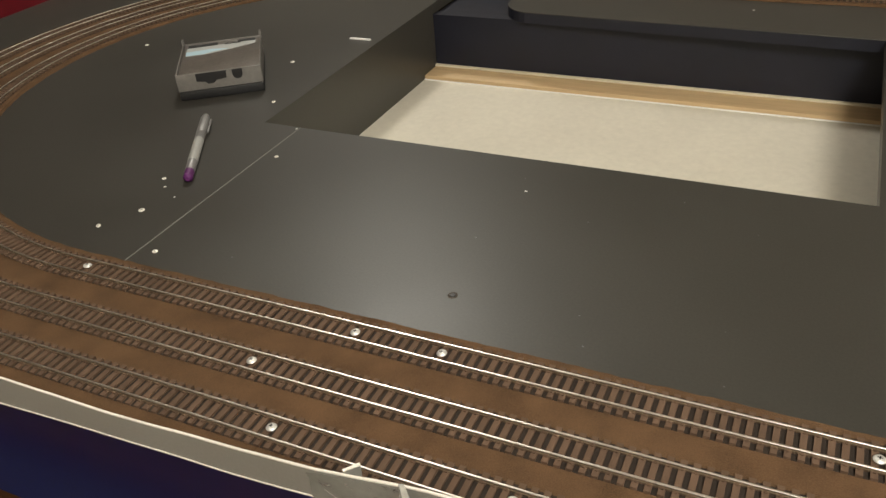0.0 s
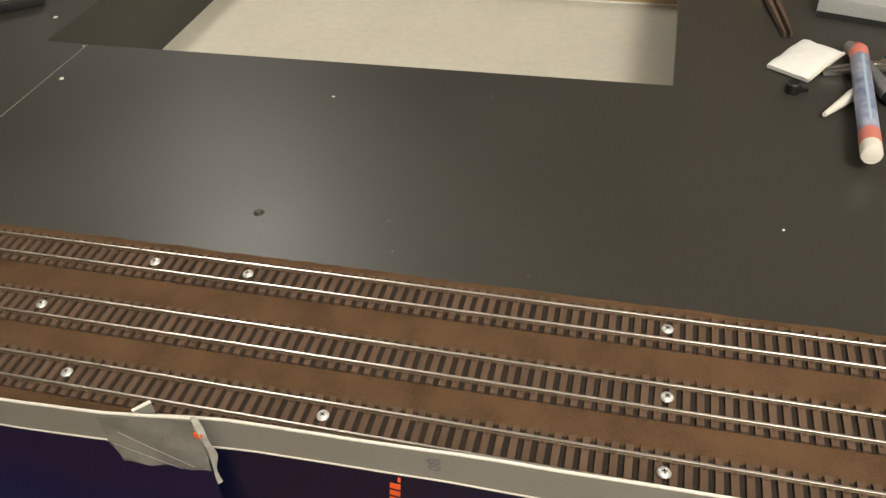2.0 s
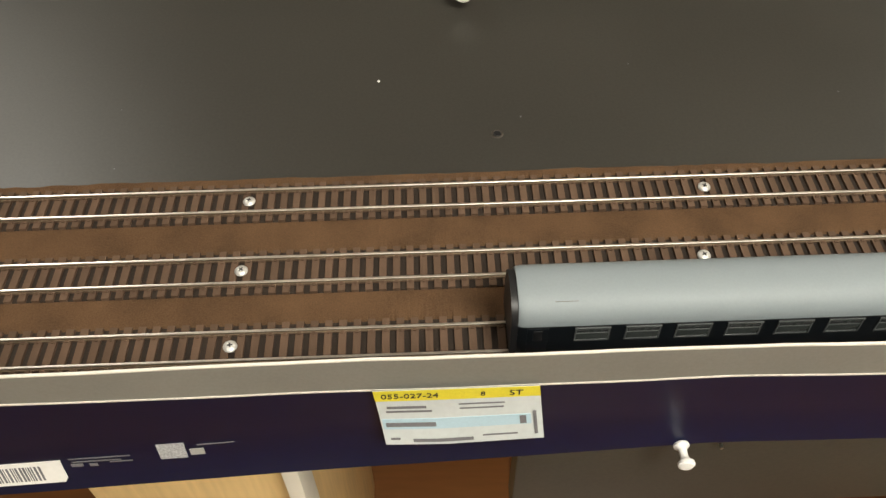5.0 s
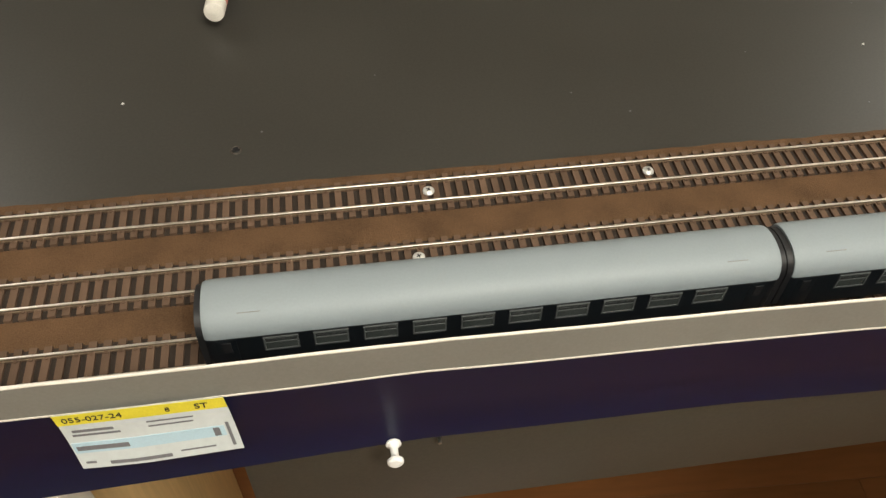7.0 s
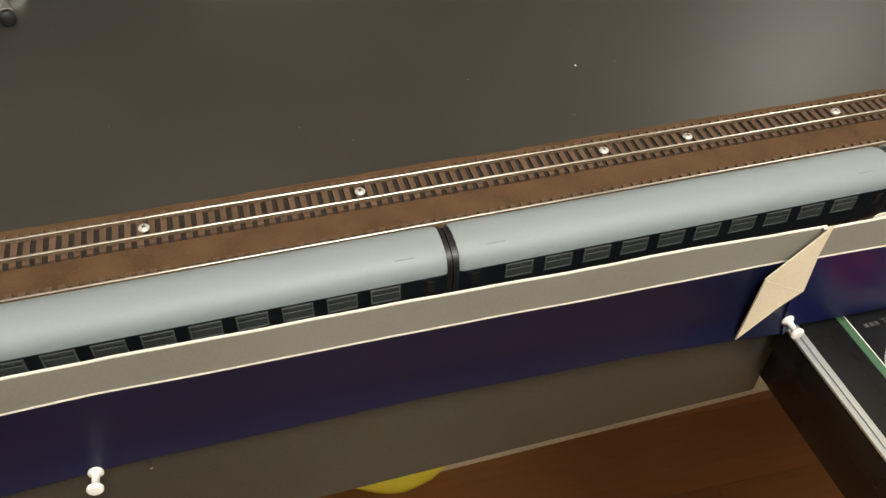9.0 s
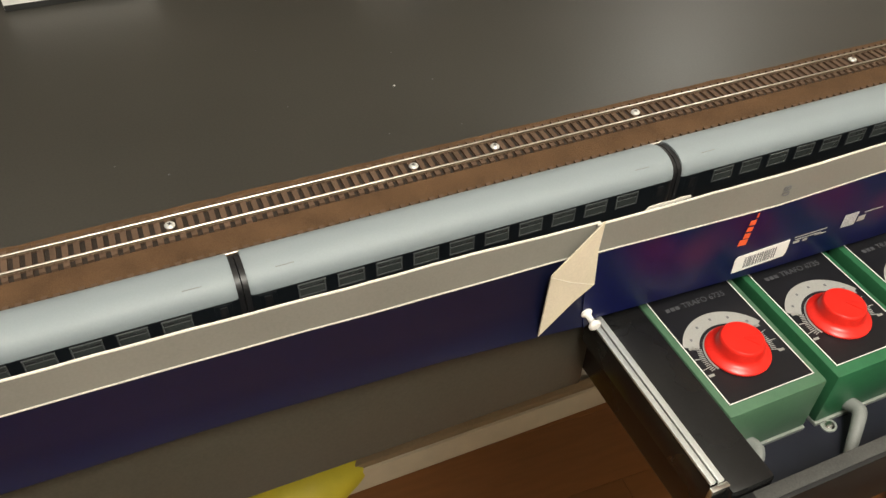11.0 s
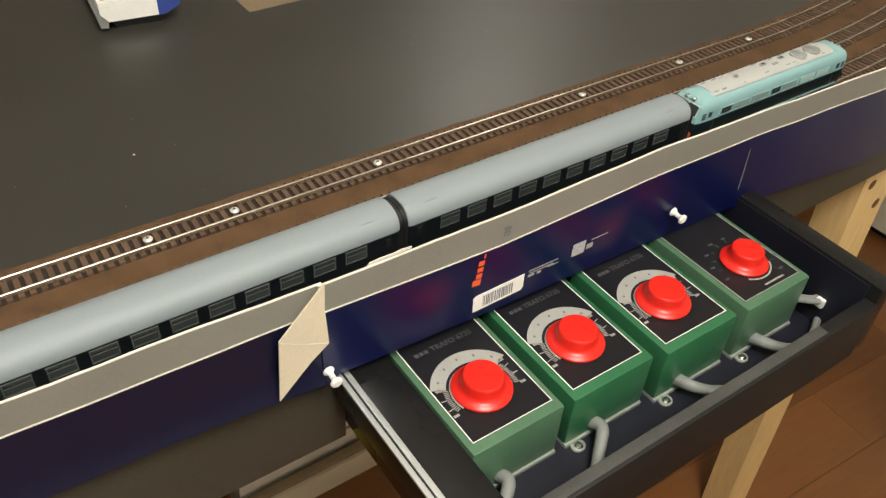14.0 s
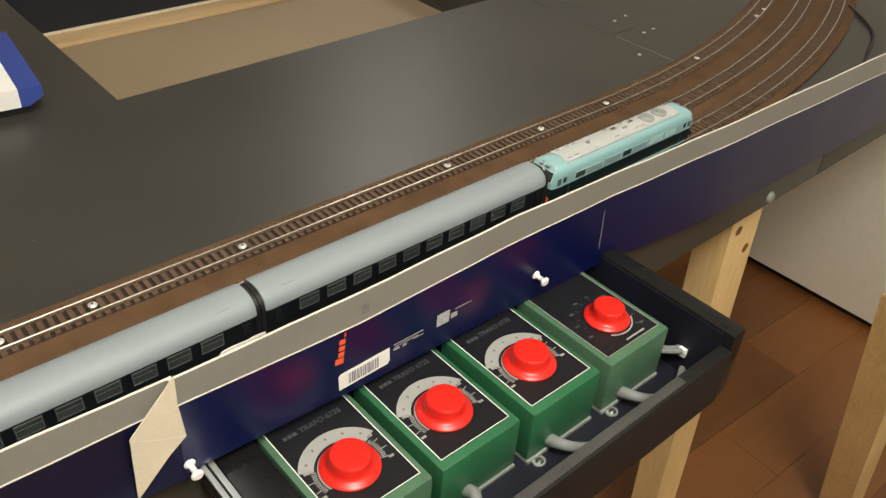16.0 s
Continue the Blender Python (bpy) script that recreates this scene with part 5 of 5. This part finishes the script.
for a, b in ((-0.087, -0.068), (0.064, 0.082)):
    part("red_band", add_lathe(B(), [(0.00765, a), (0.00846, a + 0.0005), (0.00846, b - 0.0005), (0.00765, b)], axis="x", n=28), M_BUFFER_PALE, tb)
part("white_stripe", add_box(B(), (-0.060, -0.0012, 0.0074), (0.060, 0.0012, 0.0086), 0.0006), M_PALE_BLUE, tb)
part("white_cap", add_lathe(B(), [(0.00170, -0.1010), (0.00782, -0.1000), (0.00825, -0.0985), (0.00842, -0.0900), (0.00790, -0.0880), (0.00842, -0.0860), (0.00842, -0.0800), (0.00765, -0.0795)], axis="x", n=28), M_CARD_WHITE, tb, "white end cap")
part("red_tip", add_lathe(B(), [(0.00723, 0.082), (0.00595, 0.089), (0.00255, 0.098), (0.00051, 0.100)], axis="x", n=24), M_RED, tb)

kn = thing("plastic_nozzle", "pale grey pointed plastic nozzle under glue tube", "nozzle", at=(0.128, 0.283, 0.0), turn=54.0)
part("nozzle_cone", add_lathe(B(), [(0.0018, -0.024), (0.0022, -0.023), (0.0052, 0.020), (0.0052, 0.024)], at=(0, 0, 0.0053), axis="x", n=16), M_CARD_WHITE, kn)
gk = thing("grey_knife", "grey plastic craft knife with dark end", "craft knife", at=(0.158, 0.339, 0.0), turn=-76.0)
part("handle", add_lathe(B(), [(0.0040, -0.050), (0.0056, -0.046), (0.0060, 0.026), (0.0068, 0.028), (0.0068, 0.040), (0.0050, 0.041)], at=(0, 0, 0.0069), axis="x", n=18), M_SILVER, gk)
part("dark_end", add_lathe(B(), [(0.0050, 0.0405), (0.0066, 0.041), (0.0066, 0.047), (0.0030, 0.049)], at=(0, 0, 0.0069), axis="x", n=18), M_BLACK, gk)
pk = thing("paper_packet", "crumpled white paper packet lying on black deck", "paper packet", at=(0.108, 0.360, 0.0))
rings = []
for u in np.linspace(-1, 1, 13):
    ring = []
    for v in np.linspace(-1, 1, 11):
        edge = (1 - 0.75 * u ** 4) * (1 - 0.75 * v ** 4)
        ring.append((0.0165 * u + 0.0175 * v, -0.0115 * u + 0.0275 * v, 0.0040 + 0.0050 * edge + 0.0016 * noise.noise((u * 2, v * 2, 1.0))))
    rings.append(ring + [(p[0] * 0.97, p[1] * 0.97, 0.0006 + 0.15 * p[2]) for p in ring[::-1]])
part("paper", add_ring_surface(B(), rings), M_WHITE, pk, smooth=60)
part("folded_hem", add_tube(B(), [(0.0165 + 0.0175 * v, -0.0115 + 0.0275 * v, 0.0042 + 0.002 * (1 - v * v)) for v in np.linspace(-0.98, 0.98, 9)], 0.0016, 6), M_CARD_WHITE, pk)
bc = thing("bottle_stopper", "small black plastic stopper lying on deck", "stopper", at=(0.0935, 0.307, 0.0), turn=20.0)
part("cap_body", add_lathe(B(), [(0.0060, 0.0), (0.0064, 0.0010), (0.0060, 0.0080), (0.0048, 0.0092), (0.0004, 0.0092)], n=20), M_BLACK, bc)
part("tab", add_box(B(), (0.004, -0.003, 0.0), (0.013, 0.003, 0.003), 0.0006), M_BLACK, bc)


def pliers(at, turn, grip, collar, label, spread=1.0, reach=1.0, steel=M_RUST):
    t = thing("pliers", label, "pliers", at=at, turn=turn, group="pliers on the deck")
    for s in (-1, 1):
        bm = B()
        rings = []
        for x, w, h, c in ((0.0, 0.0042, 0.0045, s * 0.002), (0.018, 0.0034, 0.0042, s * 0.0036), (0.060, 0.0021, 0.0034, s * 0.0036), (0.094, 0.0011, 0.0022, s * 0.0030)):
            x *= reach
            rings.append([(x, c - w, 0.004), (x, c - w * 0.7, 0.004 + h), (x, c + w * 0.7, 0.004 + h), (x, c + w, 0.004), (x, c + w * 0.7, 0.0022), (x, c - w * 0.7, 0.0022)])
        part("jaw", add_ring_surface(bm, rings), steel, t, smooth=40)
        pts = curve_points([(0.002, -s * 0.003, 0.006), (-0.018, -s * 0.012 * spread, 0.006), (-0.055, -s * 0.022 * spread, 0.006), (-0.095, -s * 0.020 * spread, 0.006), (-0.112, -s * 0.014 * spread, 0.006)], 26)
        g = part("grip", add_tube(B(), pts[4:], 0.0058, 12, 0.9), grip, t, "rubber handle grip")
        part("collar", add_tube(B(), pts[2:6], 0.0064, 12), collar, g)
    part("pivot", add_lathe(B(), [(0.0066, 0.003), (0.0066, 0.0095), (0.0030, 0.0105), (0.0004, 0.0106)], n=20), M_STEEL, t)
    return t


pliers((0.0835, 0.500, 0.0), -82.0, M_NAVY, M_YELLOW, "pointed steel pliers with navy and yellow grips")
pliers((0.174, 0.354, 0.0), 196.0, M_PLIER_BLUE, M_PLIER_BLUE, "small pliers with plain blue rubber grips", 0.9, 0.6, M_STEEL)

wb = thing("white_box", "flat white printed cardboard box on black deck", "cardboard box", at=(0.2230, 0.4880, 0.0), turn=-17.0)
part("box_body", add_box(B(), (-0.085, -0.055, 0.0), (0.085, 0.055, 0.020), 0.0008), M_BOX_GREY, wb)
part("dark_side", add_box(B(), (-0.0845, -0.0556, 0.0002), (0.0845, -0.0549, 0.006)), M_INK, wb)
for k in range(4):
    part("print_bar", add_box(B(), (-0.072, -0.040 + k * 0.016, 0.0200), (-0.046 + 0.006 * (k % 2), -0.034 + k * 0.016, 0.0204)), M_GREY_INK, wb)
part("print_bar", add_box(B(), (-0.005, -0.046, 0.0200), (0.060, -0.038, 0.0204)), M_GREY_INK, wb)

am = thing("amber_bottle", "round amber plastic bottle standing on black deck", "bottle", at=(0.075, 0.660, 0.0))
part("bottle_body", add_lathe(B(), [(0.020, 0.0), (0.022, 0.002), (0.022, 0.040), (0.018, 0.048), (0.009, 0.054), (0.009, 0.060)], n=28), M_AMBER, am)
part("cap", add_lathe(B(), [(0.010, 0.058), (0.011, 0.059), (0.011, 0.072), (0.009, 0.074), (0.0005, 0.074)], n=24), M_NAVY, am)

bb = thing("model_box", "white and blue cardboard model box on black deck", "cardboard box", at=(0.7075, 0.3400, 0.0), turn=-6.0)


def box_section(pts, y0, y1):
    """A box outline in x and z drawn out along y."""
    return add_ring_surface(B(), [[(x, y, z) for x, z in pts] for y in (y0, y1)])


# shadow and dark reflection below the box, built as a black block
part("dark_reflection_block", box_section([(-0.026, 0.0), (0.020, 0.0), (0.024, 0.0125), (-0.031, 0.0125)], 0.010, 0.15), M_BLACK, bb, "black block standing in for the box's dark reflection")
part("sleeve", box_section([(-0.0335, 0.0120), (0.0170, 0.0120), (0.0170, 0.0325), (-0.0410, 0.0325), (-0.0410, 0.0210)], 0.0, 0.16), M_WHITE, bb, "white printed sleeve", smooth=20)
part("blue_end", box_section([(0.0170, 0.0119), (0.0250, 0.0119), (0.0405, 0.0205), (0.0405, 0.0327), (0.0170, 0.0327)], -0.0004, 0.1604), M_BOX_BLUE, bb, "blue printed side", smooth=20)
part("blister_corner", box_section([(-0.0425, 0.0060), (-0.0350, 0.0050), (-0.0337, 0.0119), (-0.0412, 0.0208), (-0.0450, 0.0200)], 0.001, 0.15), M_CABLE, bb, "grey plastic blister edge")
bm = B()
for k, (w, h) in enumerate(((0.006, 0.008), (0.002, 0.008), (0.006, 0.008), (0.007, 0.008))):
    y = 0.008 + k * 0.0125
    add_box(bm, (-0.0370, y, 0.0325), (-0.0338, y + w * 1.4, 0.0329))
    add_box(bm, (-0.0370, y, 0.0325), (-0.0240, y + 0.0028, 0.0329))
    if k % 2 == 0:
        add_box(bm, (-0.0290, y, 0.0325), (-0.0262, y + w * 1.4, 0.0329))
part("red_mark", bm, M_RED_PRINT, bb, "red printed mark")
part("small_print", add_box(B(), (-0.013, 0.016, 0.0325), (0.000, 0.058, 0.0329)), M_DIAL, bb)
gb = thing("grey_box", "light grey cardboard box standing on the deck", "cardboard box", at=(0.395, 0.440, 0.0), turn=-2.0)
part("box_body", add_box(B(), (-0.075, -0.065, 0.0), (0.065, 0.060, 0.030), 0.001), M_WHITE, gb)
part("dark_side", add_box(B(), (-0.0746, -0.0656, 0.0002), (0.0646, -0.0649, 0.006)), M_INK, gb)
rb = thing("red_case", "tall dark red case standing beyond the deck end", "case", at=(-1.50, 0.74, FLOOR_Z), turn=10)
part("case_body", add_box(B(), (-0.12, -0.10, 0), (0.12, 0.20, 0.85 + 0.23), 0.006), M_CASE, rb)

# ---- under the layout ----


def pine_leg(x, y, lean, w, d, label):
    t = thing("pine_trestle_post", label, "support post", at=(x + lean, y, FLOOR_Z), group="pine legs")
    bm = B()
    rings = []
    for k in range(9):
        f = k / 8
        cx = -lean * f
        rings.append([(cx - w / 2, -d / 2, 0.91 * f), (cx + w / 2, -d / 2, 0.91 * f), (cx + w / 2, d / 2, 0.91 * f), (cx - w / 2, d / 2, 0.91 * f)])
    part("post", add_ring_surface(bm, rings), M_PINE, t)
    for f, dx in ((0.93, -0.2), (0.88, 0.25), (0.70, 0.1)):
        part("knot", add_lathe(B(), [(0.008, -d / 2), (0.006, -d / 2 - 0.0006), (0.001, -d / 2 - 0.0008)], at=(-lean * f + dx * w, 0, 0.91 * f), axis="y", n=14), M_KNOT, t)
    return t


pine_leg(1.490, -0.086, 0.075, 0.076, 0.050, "square raw pine leg with dark knots under layout")
pine_leg(-0.90, -0.080, -0.02, 0.068, 0.068, "square raw pine leg under the curved end")
pine_leg(2.180, 0.95, 0.0, 0.068, 0.068, "square raw pine leg at the far side")
pine_leg(-0.90, 0.95, 0.0, 0.068, 0.068, "square raw pine leg at the far side")

st = thing("pine_strut", "leaning raw pine strut standing on the plank floor", "wooden strut", at=(2.00, -0.30, FLOOR_Z))
part("strut_body", add_ring_surface(B(), [[(-0.40 * f - 0.045, -0.03, f), (-0.40 * f + 0.045, -0.03, f), (-0.40 * f + 0.045, 0.03, f), (-0.40 * f - 0.045, 0.03, f)] for f in (0.0, 0.2, 0.4, 0.60, 0.75)]), M_PINE, st)
part("cut_end", add_box(B(), (-0.40 * 0.75 - 0.0446, -0.0296, 0.75), (-0.40 * 0.75 + 0.0446, 0.0296, 0.7514), 0.0004), M_PINE_X, st, "pale sawn end")

sh = thing("floor_plinth", "long beige plinth board standing on the plank floor", "plinth", at=(0.95, 0.363, FLOOR_Z))
part("plinth_board", add_box(B(), (-0.42, 0.0, 0.0), (0.50, 0.022, 0.066), 0.003), M_CARD_BARE, sh)
part("upper_lath", add_box(B(), (-0.42, 0.006, 0.0662), (0.50, 0.022, 0.082), 0.002), M_BROWN_PANEL, sh, "brown upper lath")
cb = thing("carton", "pale cream cardboard carton standing behind the plinth", "cardboard box", at=(0.98, 0.40, FLOOR_Z), turn=1.5)
part("carton_body", add_box(B(), (-0.25, 0.0, 0.0), (0.30, 0.30, 0.34), 0.003), M_CARD_WHITE, cb)
part("carton_tape", add_box(B(), (-0.25, -0.0008, 0.115), (0.30, 0.0002, 0.124)), M_BROWN_PANEL, cb)
ys = thing("yellow_bag", "yellow plastic bag lying on the plank floor", "bag", at=(0.520, 0.400, FLOOR_Z))
rings = []
for u in np.linspace(-1, 1, 13):
    rings.append([(0.11 * u, 0.075 * math.sin(a) * (1.1 - u * u * 0.6), 0.055 + 0.053 * math.cos(a) * (1.0 - 0.55 * u * u) + 0.010 * noise.noise((u * 3, a, 0))) for a in np.linspace(0, 2 * math.pi, 17)[:-1]])
part("bag_body", add_ring_surface(B(), rings), M_YELLOW, ys, smooth=50)
pc = thing("pine_cabinet", "light pine cabinet standing under the layout deck", "cabinet", at=(-0.070, -0.060, FLOOR_Z))
part("carcass", add_box(B(), (-0.10, 0.0, 0.0), (0.060, 0.35, 0.880), 0.002), M_PINE, pc)
part("top_board", add_box(B(), (-0.105, -0.012, 0.880), (0.064, 0.36, 0.895), 0.002), M_PINE_X, pc)
wp = thing("white_post", "narrow white post beside the pine cabinet", "post", at=(0.001, -0.075, FLOOR_Z))
part("post_body", add_box(B(), (-0.006, -0.01, 0.0), (0.006, 0.02, 0.895), 0.001), M_CABINET, wp)

wc = thing("white_cabinet", "plain white cabinet with dark plinth on the plank floor", "cabinet", at=(2.612, 0.30, FLOOR_Z))
part("carcass", add_box(B(), (0.0, -1.30, 0.034), (0.60, 1.30, 0.90), 0.003), M_CABINET, wc)
part("plinth", add_box(B(), (0.035, -1.28, 0.0), (0.60, 1.28, 0.033)), M_BLACK, wc, "dark recessed plinth")

# ---- floor planks: long boards in staggered rows, trimmed at the walls ----
PLANK_L, PLANK_W, GAP = 1.20, 0.160, 0.0003
TURN = radians(-3)
ORIGIN = Vector((1.969, -0.012, FLOOR_Z))


def trimmed(poly):
    """A floor outline cut off at the four walls."""
    for axis, bound, sign in ((0, X0, 1), (0, X1, -1), (1, Y0, 1), (1, Y1, -1)):
        out = []
        for p, q in zip(poly, poly[1:] + poly[:1]):
            dp, dq = sign * (p[axis] - bound), sign * (q[axis] - bound)
            if dp >= 0:
                out.append(p)
            if dp * dq < 0:
                f = dp / (dp - dq)
                out.append((p[0] + f * (q[0] - p[0]), p[1] + f * (q[1] - p[1])))
        poly = out
        if len(poly) < 3:
            return []
    return poly


def plank_mesh(poly):
    bm = B()
    low = [bm.verts.new((x, y, -0.012)) for x, y in poly]
    mid = [bm.verts.new((x, y, -0.0006)) for x, y in poly]
    c = Vector((sum(p[0] for p in poly), sum(p[1] for p in poly))) / len(poly)
    top = []
    for x, y in poly:
        d = (c - Vector((x, y)))
        top.append(bm.verts.new((x + 0.0003 * (1 if d.x > 0 else -1), y + 0.0003 * (1 if d.y > 0 else -1), 0.0)))
    n = len(poly)
    bm.faces.new(top)
    for a, b in ((low, mid), (mid, top)):
        for i in range(n):
            bm.faces.new((a[i], a[(i + 1) % n], b[(i + 1) % n], b[i]))
    return mesh_of("plank", bm, M_FLOOR)


hl, hw = PLANK_L / 2 - GAP, PLANK_W / 2 - GAP
WHOLE = [(-hl, -hw), (hl, -hw), (hl, hw), (-hl, hw)]
PLANK = plank_mesh(WHOLE)
ct, sn = math.cos(TURN), math.sin(TURN)
for j in range(-22, 26):
    for i in range(-6, 5):
        u = (i + 0.5) * PLANK_L + (0.326 * (j + 1)) % PLANK_L
        v = (j + 0.5) * PLANK_W
        px, py = ORIGIN.x + u * ct - v * sn, ORIGIN.y + u * sn + v * ct
        around = [(px + a * ct - b * sn, py + a * sn + b * ct) for a, b in WHOLE]
        kept = trimmed(around)
        if not kept:
            continue
        if len(kept) == 4 and all((Vector(a) - Vector(b)).length < 1e-6 for a, b in zip(kept, around)):
            me = PLANK
        else:
            me = plank_mesh([((x - px) * ct + (y - py) * sn, -(x - px) * sn + (y - py) * ct) for x, y in kept])
        ob = new("plank", me)
        ob.parent = floor_ob
        ob.matrix_basis = Matrix.Translation((px, py, FLOOR_Z)) @ Matrix.Rotation(TURN, 4, "Z")
